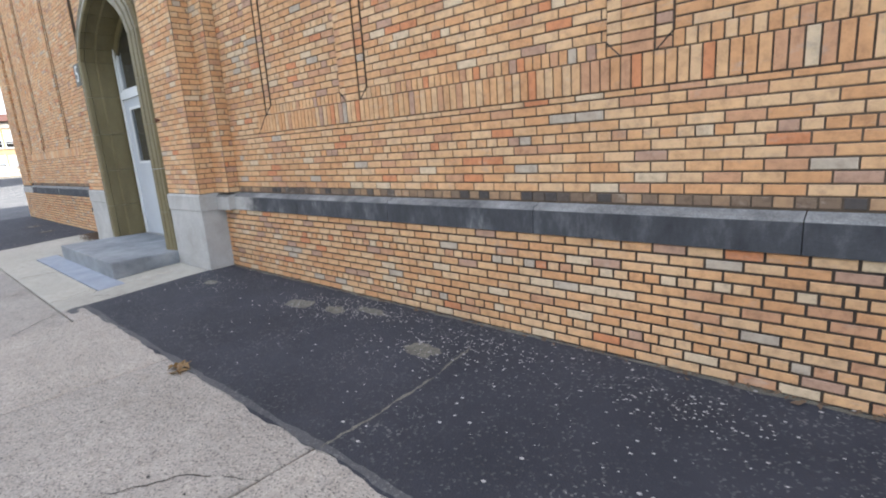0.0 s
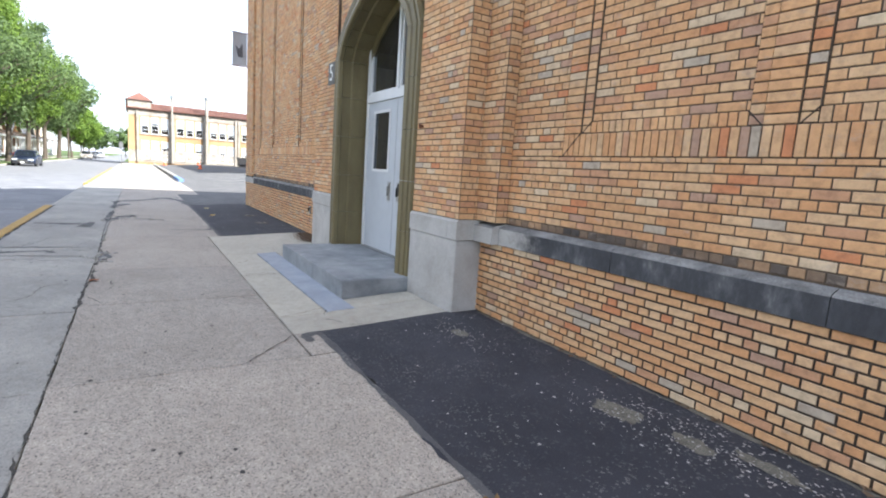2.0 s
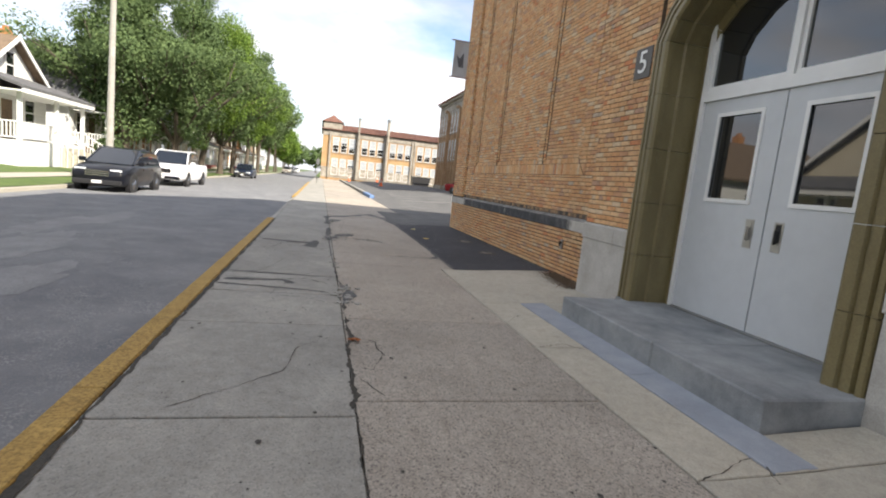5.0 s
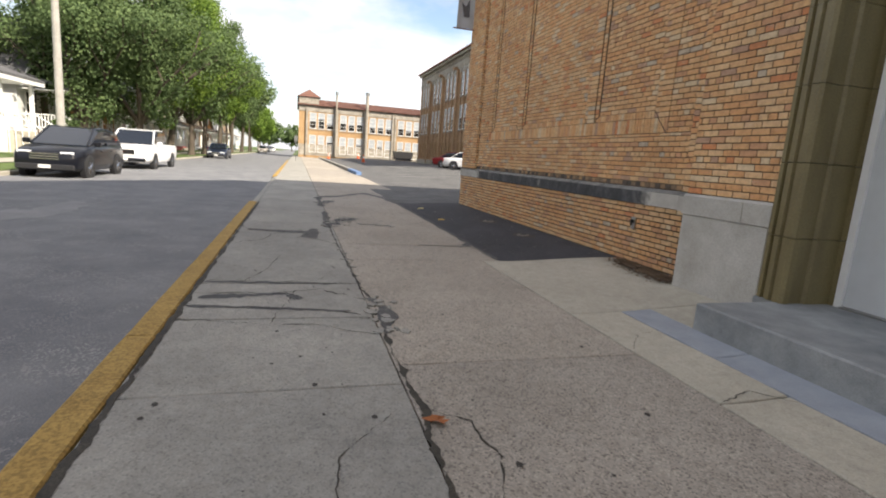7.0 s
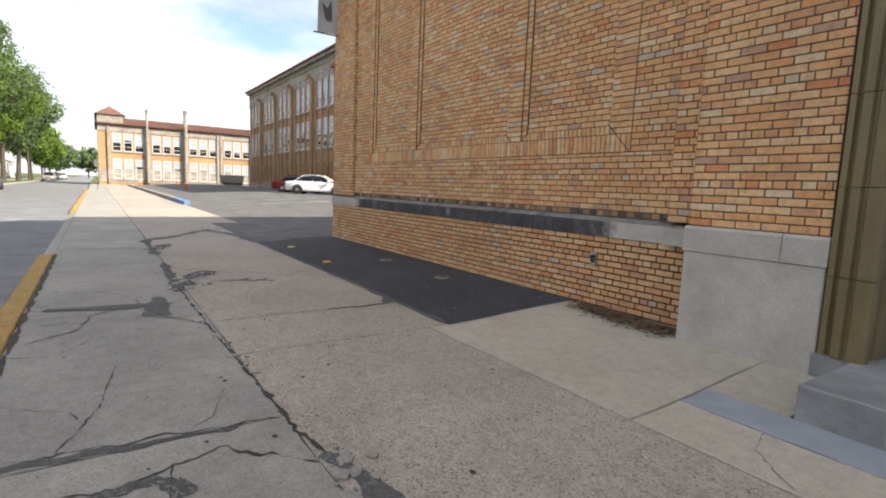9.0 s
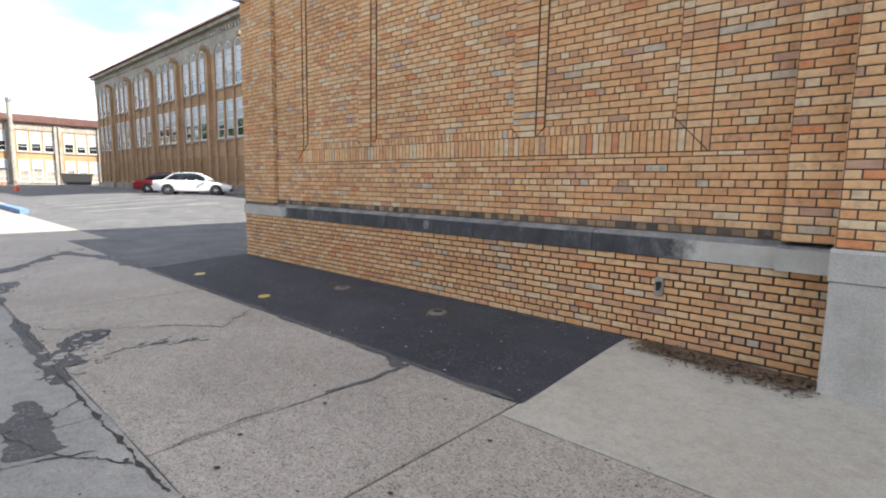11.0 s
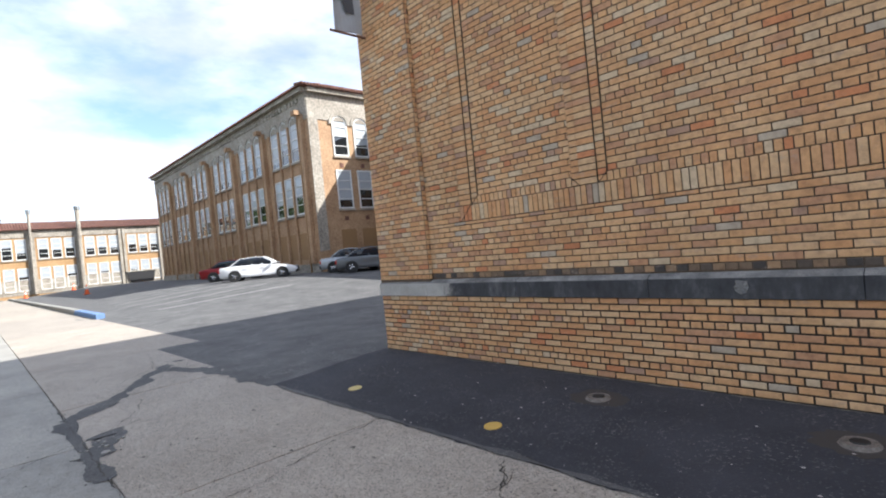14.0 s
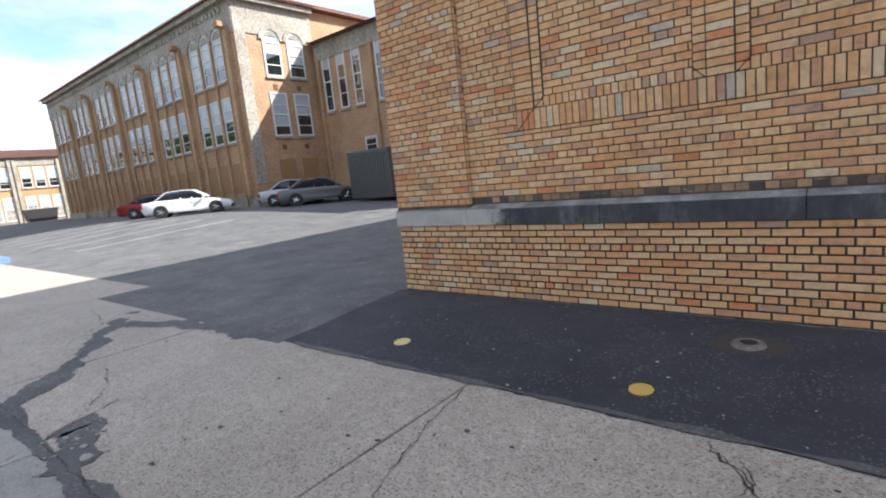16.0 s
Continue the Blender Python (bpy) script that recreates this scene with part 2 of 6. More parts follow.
M_GRASS = speckled("mown_grass", (0.055, 0.10, 0.018), (0.13, 0.19, 0.035), 0.9, 60, 0.5, 0.9, 0.5)
M_GRAVEL = speckled("gravel_patch", (0.13, 0.12, 0.09), (0.26, 0.24, 0.19), 12, 130, 0.6)
M_GLEAF = plain("dead_leaf", (0.20, 0.12, 0.045), 0.8)


# ---- mesh helpers ----
def box(bm, x0, x1, y0, y1, z0, z1, bevel=0.0):
    vs = [bm.verts.new(p) for p in ((x0, y0, z0), (x1, y0, z0), (x1, y1, z0), (x0, y1, z0), (x0, y0, z1), (x1, y0, z1), (x1, y1, z1), (x0, y1, z1))]
    fs = [bm.faces.new([vs[i] for i in f]) for f in ((3, 2, 1, 0), (4, 5, 6, 7), (0, 1, 5, 4), (1, 2, 6, 5), (2, 3, 7, 6), (3, 0, 4, 7))]
    if bevel:
        es = list({e for f in fs for e in f.edges})
        bmesh.ops.bevel(bm, geom=es, offset=bevel, segments=1, affect="EDGES")


def prism(bm, poly, axis, a, b):
    """A polygon of two coordinates pushed along an axis from a to b."""
    def at(p, w):
        return {"x": (w, p[0], p[1]), "y": (p[0], w, p[1]), "z": (p[0], p[1], w)}[axis]
    lo, hi = [bm.verts.new(at(p, a)) for p in poly], [bm.verts.new(at(p, b)) for p in poly]
    k = len(poly)
    bm.faces.new(lo)
    bm.faces.new(hi[::-1])
    for i in range(k):
        bm.faces.new((lo[i], hi[i], hi[(i + 1) % k], lo[(i + 1) % k]))


def tube(bm, p, q, r0, r1=None, sides=10):
    r1 = r0 if r1 is None else r1
    p, q = Vector(p), Vector(q)
    turn = (q - p).to_track_quat("Z", "Y").to_matrix()
    rings = []
    for c, r in ((p, r0), (q, r1)):
        rings.append([bm.verts.new(c + turn @ Vector((r * math.cos(2 * math.pi * i / sides), r * math.sin(2 * math.pi * i / sides), 0))) for i in range(sides)])
    for i in range(sides):
        j = (i + 1) % sides
        bm.faces.new((rings[0][i], rings[0][j], rings[1][j], rings[1][i]))
    bm.faces.new(rings[0][::-1])
    bm.faces.new(rings[1])


def mesh_of(name, bm, material, smooth=False):
    bmesh.ops.recalc_face_normals(bm, faces=bm.faces)
    me = bpy.data.meshes.new(name)
    bm.to_mesh(me)
    bm.free()
    for m in (material if isinstance(material, (list, tuple)) else [material]):
        me.materials.append(m)
    if smooth:
        for p in me.polygons:
            p.use_smooth = True
    return me


def part(name, bm, material, parent=None, label="", smooth=False):
    ob = new(name, mesh_of(name, bm, material, smooth))
    if parent is not None:
        ob.parent = parent
    if label:
        ob["label"] = label
    return ob


def box_part(name, dims, material, parent=None, label="", bevel=0.0):
    bm = bmesh.new()
    box(bm, *dims, bevel)
    return part(name, bm, material, parent, label)


def empty(name, label, category, at=None, group="", kind=""):
    ob = new(name)
    ob.empty_display_size = 0.2
    if at is not None:
        ob.matrix_basis = at
    return tagged(ob, label, category, group, kind)


# ---- ground ----
def smooth01(v):
    v = min(1.0, max(0.0, v))
    return v * v * (3 - 2 * v)


def gz(x, y):
    """Height of the paved ground on the school's side of the street."""
    near = 0.085 * smooth01((y - 0.9) / 2.0) * (1 - smooth01((-x - 23) / 5))
    lot = 0.55 * smooth01((-x - 26) / 20) * smooth01((y - 1.5) / 10)
    return near + lot


def sheet(name, x0, x1, y0, y1, nx, ny, material, lift=0.0, height=gz, ragged=0.0, depth=0.0):
    bm = bmesh.new()
    rows = []
    for i in range(nx + 1):
        row = []
        for j in range(ny + 1):
            x, y = x0 + (x1 - x0) * i / nx, y0 + (y1 - y0) * j / ny
            if ragged and j == 0:
                y += ragged * (noise.noise((x * 1.7, 3.1, 0)) + 0.5 * noise.noise((x * 9.0, 1.1, 0)))
            row.append(bm.verts.new((x, y, height(x, y) + lift)))
        rows.append(row)
    for i in range(nx):
        for j in range(ny):
            bm.faces.new((rows[i][j], rows[i + 1][j], rows[i + 1][j + 1], rows[i][j + 1]))
    return part(name, bm, material)


KERB_IN, KERB_OUT, ROAD_Z, FAR_KERB = -2.45, -2.65, -0.12, -10.1
ground = tagged(sheet("ground", -900, 900, -900, 900, 2, 2, M_GRASS, -0.30, lambda x, y: 0), "grassy flat ground reaching the horizon", "ground", kind="structure")
road = tagged(sheet("road", -600, 120, FAR_KERB, KERB_OUT + 0.05, 60, 6, M_ROAD, ROAD_Z, lambda x, y: -0.02 * abs(y + 6.3) / 3.8), "grey worn asphalt street with patches", "road", kind="structure")
lot = tagged(sheet("parking_lot", -112, -21.35, 0.95, 60, 90, 59, M_LOT, -0.004), "worn grey asphalt school parking lot", "parking lot", kind="structure")
bed = tagged(sheet("pavement_bed", -120, 14, KERB_IN - 0.02, 1.35, 60, 4, M_CRACK, -0.045), "dirt bed showing in pavement joints", "pavement", kind="structure")


def slab_mesh(x0, x1, y0, y1, lift=0.0):
    """A paving slab with worn, slightly uneven edges."""
    bm = bmesh.new()
    k = 9
    ring, inner = [], []
    cx, cy = (x0 + x1) / 2, (y0 + y1) / 2
    def put(x, y, inset, z):
        d = 0.008 * noise.noise((x * 6, y * 6, 2.0))
        return bm.verts.new((x + (inset + d) * (1 if x < cx else -1), y + (inset + d) * (1 if y < cy else -1), gz(x, y) + z + lift))
    edge = [(x0 + (x1 - x0) * i / k, y0) for i in range(k)] + [(x1, y0 + (y1 - y0) * i / k) for i in range(k)]
    edge += [(x1 - (x1 - x0) * i / k, y1) for i in range(k)] + [(x0, y1 - (y1 - y0) * i / k) for i in range(k)]
    low = [put(x, y, 0.007, -0.06) for x, y in edge]
    mid = [put(x, y, 0.007, -0.006) for x, y in edge]
    top = [put(x, y, 0.013, 0.0) for x, y in edge]
    m = len(edge)
    for a, b in ((low, mid), (mid, top)):
        for i in range(m):
            bm.faces.new((a[i], a[(i + 1) % m], b[(i + 1) % m], b[i]))
    bm.faces.new(top)
    return bm


pavement = empty("pavement", "cracked concrete pavement of two rows of slabs", "pavement", kind="structure")
INNER = (13, 10.9, 8.8, 6.7, 4.3, 2.15, 0.05, -2.05, -4.17, -6.22, -8.43, -10.37, -13.66, -14.76, -19.02, -22.9, -26.9, -31, -35.5, -40, -46, -52, -60, -70, -82, -96, -118)
OUTER = (13, 10.8, 8.7, 6.6, 4.3, 2.1, 0.0, -2.1, -4.15, -6.18, -8.22, -10.1, -11.35, -12.42, -15.5, -18.8, -21.0, -24.6, -29, -33.5, -38, -44, -50, -58, -68, -80, -94, -118)
rng = random.Random(4)
for a, b in zip(INNER, INNER[1:]):
    part("slab", slab_mesh(b, a, -0.94, 0.875 if -13 < a < -6 else 1.13 if a > -24 else 2.0, rng.uniform(-0.004, 0.002)), M_WALK, pavement)
part("slab", slab_mesh(-6.82, -6.23, 0.878, 1.13), M_WALK, pavement)
for a, b in zip(OUTER, OUTER[1:]):
    part("slab", slab_mesh(b, a, KERB_IN, -0.935, rng.uniform(-0.006, 0.001)), M_WALK_OUT, pavement)


def kerb(name, x0, x1, y0, y1, z0, z1, material, label, step=2.4):
    k = empty(name, label, "kerb", kind="structure")
    x = x0
    while x > x1:
        nx = max(x1, x - step)
        bm = bmesh.new()
        n = 10
        prof = [(y0, z0), (y0, z1 - 0.03), (y0 + 0.03, z1), (y1 - 0.012, z1), (y1, z1 - 0.012), (y1, z0)]
        rings = []
        for i in range(n + 1):
            xx = x + (nx - x) * i / n + (0.006 if i == n else -0.006 if i == 0 else 0)
            w = 0.012 * noise.noise((xx * 2.1, 5, 0)) + 0.006 * noise.noise((xx * 11, 5, 0))
            rings.append([bm.verts.new((xx, yy + w, zz + (w * 0.5 if zz > z0 else 0))) for yy, zz in prof])
        for r, s in zip(rings, rings[1:]):
            for i in range(len(prof)):
                bm.faces.new((r[i], r[(i + 1) % 6], s[(i + 1) % 6], s[i]))
        bm.faces.new(rings[0])
        bm.faces.new(rings[-1])
        part("kerb_stone", bm, material, k)
        x = nx
    return k


kerb("kerb_yellow", 13, -20.2, KERB_OUT, KERB_IN, -0.2, 0.012, M_YELLOW, "worn yellow-painted concrete kerb")
kerb("kerb_yellow_far", -33, -66, KERB_OUT, KERB_IN, -0.2, 0.01, M_YELLOW, "faded yellow concrete kerb past the driveway", 6)
kerb("kerb_blue", -39.0, -44.6, 1.95, 2.25, -0.05, 0.20, M_BLUE, "blue-painted concrete parking kerb", 2.8)
kerb("kerb_lot", -44.62, -98, 1.95, 2.25, -0.05, 0.22, M_WALK_OUT, "grey concrete kerb along the parking lot", 6)
kerb("kerb_across", 40, -260, FAR_KERB - 0.18, FAR_KERB, -0.3, -0.01, M_APRON, "pale concrete kerb across the street", 12)

# the driveway apron between road and lot
drive = tagged(sheet("driveway", -33, -20.2, KERB_OUT, KERB_IN, 10, 1, M_WALK_OUT, 0, lambda x, y: -0.01 - 0.10 * (KERB_IN - y) / 0.2), "sloping grey concrete driveway edge", "driveway", kind="structure")

strip_a = tagged(sheet("asphalt_strip", -6.82, 14, 1.11, 2.97, 300, 6, M_NEWASPH, 0.004, gz, 0.07), "black asphalt strip along the brick wall", "asphalt", kind="structure")
strip_b = tagged(sheet("asphalt_strip", -21.36, -13.63, 1.12, 2.97, 200, 6, M_NEWASPH, 0.004, gz, 0.07), "black asphalt strip beside the building corner", "asphalt", kind="structure")
apron_base = tagged(sheet("apron_bed", -13.66, -6.8, 0.86, 2.97, 20, 4, M_CRACK, -0.04), "dirt bed under the entrance slabs", "pavement", kind="structure")
apron = empty("entrance_paving", "pale concrete paving in front of the entrance", "pavement", kind="structure")
for x0, x1, y0, y1 in ((-13.66, -11.345, 0.877, 2.9), (-11.345, -9.6, 0.877, 1.41), (-9.6, -7.42, 0.877, 1.41), (-7.42, -6.82, 0.877, 2.62), (-7.84, -7.42, 1.41, 2.62), (-11.345, -10.8, 1.742, 2.62)):
    part("slab", slab_mesh(x0, x1, y0, y1), M_APRON, apron)
for x0, x1 in ((-11.34, -10.2), (-10.2, -8.9), (-8.9, -7.425)):
    part("stone_slab", slab_mesh(x0, x1, 1.41, 1.74, 0.004), M_BLUESTONE, apron, "blue-grey stone slab")


def ribbon(bm, pts, width, jitter, lift, seed):
    """A ragged strip that follows a line on the ground."""
    r = random.Random(seed)
    fine = []
    for (ax, ay), (bx, by) in zip(pts, pts[1:]):
        k = max(2, int(math.hypot(bx - ax, by - ay) / 0.03))
        for i in range(k):
            t = i / k
            fine.append((ax + (bx - ax) * t, ay + (by - ay) * t))
    fine.append(pts[-1])
    prev = None
    for i, (x, y) in enumerate(fine):
        a, b = fine[max(0, i - 1)], fine[min(len(fine) - 1, i + 1)]
        d = Vector((b[0] - a[0], b[1] - a[1]))
        d = d.normalized() if d.length else Vector((1, 0))
        nx, ny = -d.y, d.x
        o = jitter * (noise.noise((x * 5 + seed, y * 5, 0)) + 0.6 * noise.noise((x * 17, y * 17 + seed, 0)) + 0.35 * noise.noise((x * 43, y * 43 + seed, 2)))
        if width > 0.045:
            w = 0.8 * width * max(0.25, 0.8 + 0.9 * noise.noise((x * 2.6 + seed, y * 2.6, 4)) + 0.15 * noise.noise((x * 15, y * 15, 4)))
        else:
            w = 0.85 * width * max(0.10, 0.62 + 1.3 * noise.noise((x * 7 + seed, y * 7, 4)) + 0.7 * noise.noise((x * 31, y * 31 + seed, 4)) + r.uniform(-0.2, 0.2))
        w *= 0.25 if i in (0, len(fine) - 1) else 1
        pair = []
        for s in (-w / 2, w / 2):
            px, py = x + nx * (o + s), y + ny * (o + s)
            pair.append(bm.verts.new((px, py, gz(px, py) + lift)))
        if prev:
            bm.faces.new((prev[0], pair[0], pair[1], prev[1]))
        prev = pair


bm = bmesh.new()
CRACKS = (
    (0.045, 0.03, ((-8.3, -0.95), (-9.13, -0.93), (-9.8, -0.90), (-10.4, -0.92), (-10.9, -0.91), (-11.2, -0.83), (-11.54, -0.77), (-11.8, -0.86), (-12.2, -0.94), (-13.0, -0.95))),
    (0.035, 0.02, ((-13.0, -0.95), (-14.3, -0.98), (-15.5, -0.99), (-16.8, -1.0))), (0.02, 0.02, ((-16.8, -0.97), (-19, -0.96), (-23.8, -0.95))),
    (0.018, 0.02, ((-4.2, -0.945), (-6.6, -0.945), (-8.3, -0.945))),
    (0.014, 0.02, ((-9.80, -0.90), (-9.62, -0.69), (-9.30, -0.65), (-8.97, -0.76), (-9.02, -0.90))), (0.014, 0.03, ((-8.95, -0.93), (-8.62, -0.80), (-8.5, -0.72))),
    (0.020, 0.04, ((-12.59, -2.42), (-12.51, -2.04), (-12.48, -1.49), (-12.40, -0.96))), (0.022, 0.05, ((-12.08, -2.42), (-12.08, -1.76), (-12.21, -1.34), (-11.82, -0.95))),
    (0.020, 0.03, ((-11.72, -2.42), (-11.62, -1.91), (-11.60, -1.63), (-11.53, -1.26), (-11.38, -0.96))), (0.014, 0.03, ((-11.36, -2.42), (-11.21, -1.76), (-11.18, -1.45), (-10.91, -0.96))),
    (0.012, 0.03, ((-12.51, -2.04), (-13.11, -1.84), (-13.78, -1.75))), (0.010, 0.03, ((-13.34, -2.42), (-13.04, -1.98), (-12.9, -1.95))),
    (0.016, 0.05, ((-16.13, -2.42), (-15.82, -1.83), (-15.69, -1.23), (-15.9, -1.0))), (0.02, 0.03, ((-14.6, -2.4), (-14.9, -2.0), (-15.5, -1.9), (-15.7, -1.3))),
    (0.016, 0.04, ((-20.06, -2.4), (-21.04, -1.18), (-21.43, -0.37))), (0.010, 0.04, ((-14.3, -2.4), (-14.2, -2.1), (-14.6, -1.9))),
    (0.010, 0.03, ((-11.62, -1.65), (-11.96, -1.57), (-12.18, -1.57))), (0.009, 0.03, ((-11.20, -1.75), (-11.54, -1.66))), (0.010, 0.03, ((-13.0, -1.15), (-12.6, -1.3), (-12.48, -1.5))),
    (0.010, 0.03, ((-8.34, -2.04), (-8.76, -1.59), (-8.92, -1.42), (-9.41, -1.36), (-9.76, -1.07))), (0.009, 0.04, ((-6.6, -1.85), (-6.88, -1.77), (-7.11, -1.74), (-7.31, -1.61))),
    (0.014, 0.03, ((-6.2, 0.29), (-6.45, 0.55), (-6.62, 0.7), (-6.8, 0.85))), (0.016, 0.03, ((-7.42, 0.88), (-7.59, 1.40))), (0.014, 0.03, ((-7.50, 1.42), (-7.30, 1.32), (-7.17, 1.08))),
    (0.014, 0.03, ((-7.25, 1.22), (-7.08, 1.40), (-6.94, 1.43), (-6.85, 1.60))), (0.009, 0.03, ((-10.45, 0.90), (-10.75, 1.15), (-10.8, 1.4))), (0.009, 0.03, ((-9.62, 0.9), (-9.7, 1.2), (-9.5, 1.38))),
    (0.012, 0.04, ((-2.0, 0.8), (-2.4, 0.55), (-2.6, 0.2))),
    (0.016, 0.05, ((-18.61, -0.98), (-18.10, -0.81), (-17.51, -0.12), (-17.30, 0.25), (-16.93, 0.48), (-17.42, 1.00))), (0.016, 0.05, ((-16.64, -0.95), (-16.82, -0.55), (-16.90, -0.30), (-16.74, 0.12), (-16.8, 0.45))),
    (0.010, 0.03, ((-18.61, -0.95), (-18.68, -0.23), (-18.9, 0.5), (-19.02, 1.1))), (0.012, 0.04, ((-17.44, 1.06), (-17.22, 0.76), (-17.1, 0.6))), (0.010, 0.02, ((-17.27, 0.96), (-17.19, 0.78), (-17.25, 0.62))),
    (0.010, 0.03, ((-14.75, -0.85), (-14.80, -0.32), (-14.75, 0.07))), (0.012, 0.05, ((-23.8, -0.2), (-24.6, 0.5), (-26.0, 0.8))), (0.010, 0.04, ((-21.0, -0.9), (-21.9, -0.3), (-22.6, -0.1))),
    (0.018, 0.05, ((-26.5, -0.9), (-25.6, 0.2), (-25.0, 1.05))), (0.016, 0.04, ((-16.1, -1.5), (-15.6, -1.45), (-15.16, -1.3), (-14.7, -1.02))), (0.012, 0.04, ((-17.9, -2.4), (-17.7, -1.7), (-17.9, -1.0))),
    (0.012, 0.04, ((-16.9, -2.3), (-16.6, -1.8), (-16.12, -1.42))), (0.012, 0.03, ((-15.2, -2.4), (-15.16, -1.51), (-15.0, -1.1))),
)
for i, (w, j, pts) in enumerate(CRACKS):
    ribbon(bm, pts, w, j, 0.0035 + 0.00002 * i, i * 7 + 1)
# crumbled border where slab, apron and asphalt meet
ribbon(bm, [(-21.38, 2.95), (-21.3, 2.2), (-21.2, 1.5), (-21.3, 1.1)], 0.02, 0.04, 0.0065, 411)
# dirt gathered along the kerb
ribbon(bm, [(12, KERB_IN + 0.03), (0, KERB_IN + 0.035), (-10, KERB_IN + 0.03), (-20.2, KERB_IN + 0.03)], 0.07, 0.02, 0.0029, 400)
tagged(part("pavement_crack", bm, M_CRACK), "dark dirt-filled cracks across the pavement", "crack", kind="stuff")


def patch(name, cx, cy, rx, ry, material, label, seed, lift=0.003, category="patch", n=40, rough=0.35):
    """A flat blot with a broken outline."""
    bm = bmesh.new()
    vs = []
    for i in range(n):
        a = 2 * math.pi * i / n
        k = 1 + rough * (noise.noise((math.cos(a) * 1.6 + seed, math.sin(a) * 1.6, 1)) + 0.7 * noise.noise((math.cos(a) * 5, math.sin(a) * 5 + seed, 1)))
        x, y = cx + rx * k * math.cos(a), cy + ry * k * math.sin(a)
        vs.append(bm.verts.new((x, y, gz(x, y) + lift)))
    c = bm.verts.new((cx, cy, gz(cx, cy) + lift))
    for i in range(n):
        bm.faces.new((vs[i], vs[(i + 1) % n], c))
    return tagged(part(name, bm, material), label, category, kind="structure")


TAR = (
    (0.12, 0.05, ((-16.3, -1.02), (-16.9, -1.0), (-17.5, -1.0), (-18.2, -0.98), (-18.8, -0.96))), (0.34, 0.10, ((-16.7, -0.95), (-17.1, -0.85), (-17.45, -0.66), (-17.72, -0.45))),
    (0.12, 0.07, ((-16.92, -0.32), (-16.78, -0.1), (-16.72, 0.14))), (0.24, 0.10, ((-15.16, -1.35), (-15.6, -1.3), (-16.1, -1.25))),
    (0.36, 0.10, ((-20.5, -0.98), (-20.85, -0.82), (-21.1, -0.68), (-21.3, -0.75))), (0.18, 0.04, ((-19.8, -0.98), (-20.6, -0.98), (-22.2, -0.98))),
    (0.30, 0.12, ((-22.2, -0.95), (-22.8, -0.4), (-23.4, 0.0), (-24.1, 0.35), (-24.9, 1.0))), (0.35, 0.15, ((-24.3, 0.6), (-23.5, 0.95), (-22.9, 1.05), (-21.6, 1.15))),
    (0.15, 0.05, ((-10.95, -0.90), (-11.2, -0.84), (-11.54, -0.80), (-11.9, -0.90))), (0.05, 0.04, ((-14.77, 0.25), (-14.74, 0.6), (-14.76, 1.1))),
    (0.14, 0.08, ((-11.95, -2.35), (-11.98, -2.06), (-12.06, -1.64), (-11.86, -1.5))), (0.07, 0.05, ((-12.5, -2.4), (-12.45, -1.8), (-12.4, -1.2))), (0.06, 0.05, ((-11.7, -2.4), (-11.62, -1.8), (-11.5, -1.1))),
    (0.14, 0.08, ((-6.55, 0.95), (-6.75, 0.98), (-6.82, 1.15))), (0.20, 0.06, ((-15.85, -2.3), (-15.75, -1.8), (-15.7, -1.3))), (0.12, 0.05, ((-14.75, 1.0), (-15.1, 1.12), (-15.5, 1.12))),
)
bm = bmesh.new()
for i, (w, j, pts) in enumerate(TAR):
    ribbon(bm, pts, 1.2 * w, 0.6 * j, 0.0028 + 0.0001 * i, i * 5 + 60)
# worn grey margin of the asphalt strips
for i, (a, b) in enumerate(((3.0, -6.8), (-13.7, -21.2))):
    ribbon(bm, [(a, 1.11), ((a + b) / 2, 1.13), (b, 1.11)], 0.08, 0.015, 0.0075, 500 + i)
tagged(part("tar_patch", bm, M_PATCH), "dark asphalt patches in broken concrete", "patch", kind="stuff")
rub = random.Random(91)
bm = bmesh.new()
for x0, y0, x1, y1, wide, count in ((-10.95, -0.90, -11.95, -0.84, 0.07, 34), (-16.4, -1.0, -17.7, -0.55, 0.14, 46), (-16.9, -0.35, -16.7, 0.2, 0.08, 26), (-20.5, -0.95, -21.2, -0.75, 0.10, 14), (-13.2, -0.95, -14.6, -0.98, 0.03, 14)):
    for _ in range(count):
        t = rub.random()
        x, y = x0 + (x1 - x0) * t + rub.gauss(0, 0.03), y0 + (y1 - y0) * t + rub.gauss(0, wide)
        size, turn, sides = rub.choice((0.015, 0.02, 0.03, 0.055)) * rub.uniform(0.7, 1.3), rub.uniform(0, 6.28), rub.randint(4, 6)
        poly = [(x + size * rub.uniform(0.6, 1.2) * math.cos(turn + 6.283 * k / sides), y + size * rub.uniform(0.5, 1.0) * math.sin(turn + 6.283 * k / sides)) for k in range(sides)]
        prism(bm, poly, "z", gz(x, y) - 0.004, gz(x, y) + 0.006 + rub.uniform(0, 0.008))
tagged(part("concrete_rubble", bm, M_WALK_OUT), "broken grey concrete crumbs lying in the cracks", "rubble", kind="stuff")
for i, (x, y, rx, ry) in enumerate(((-4.27, 2.42, 0.22, 0.10), (-2.36, 2.30, 0.16, 0.11), (-3.39, 2.66, 0.2, 0.06), (-6.12, 2.33, 0.12, 0.07), (-3.75, 2.5, 0.14, 0.07))):
    patch("gravel_spot", x, y, rx, ry, M_GRAVEL, "bare gravelly spot in the black asphalt", i * 2.1 + 40, 0.009, "gravel", 40, 0.4)
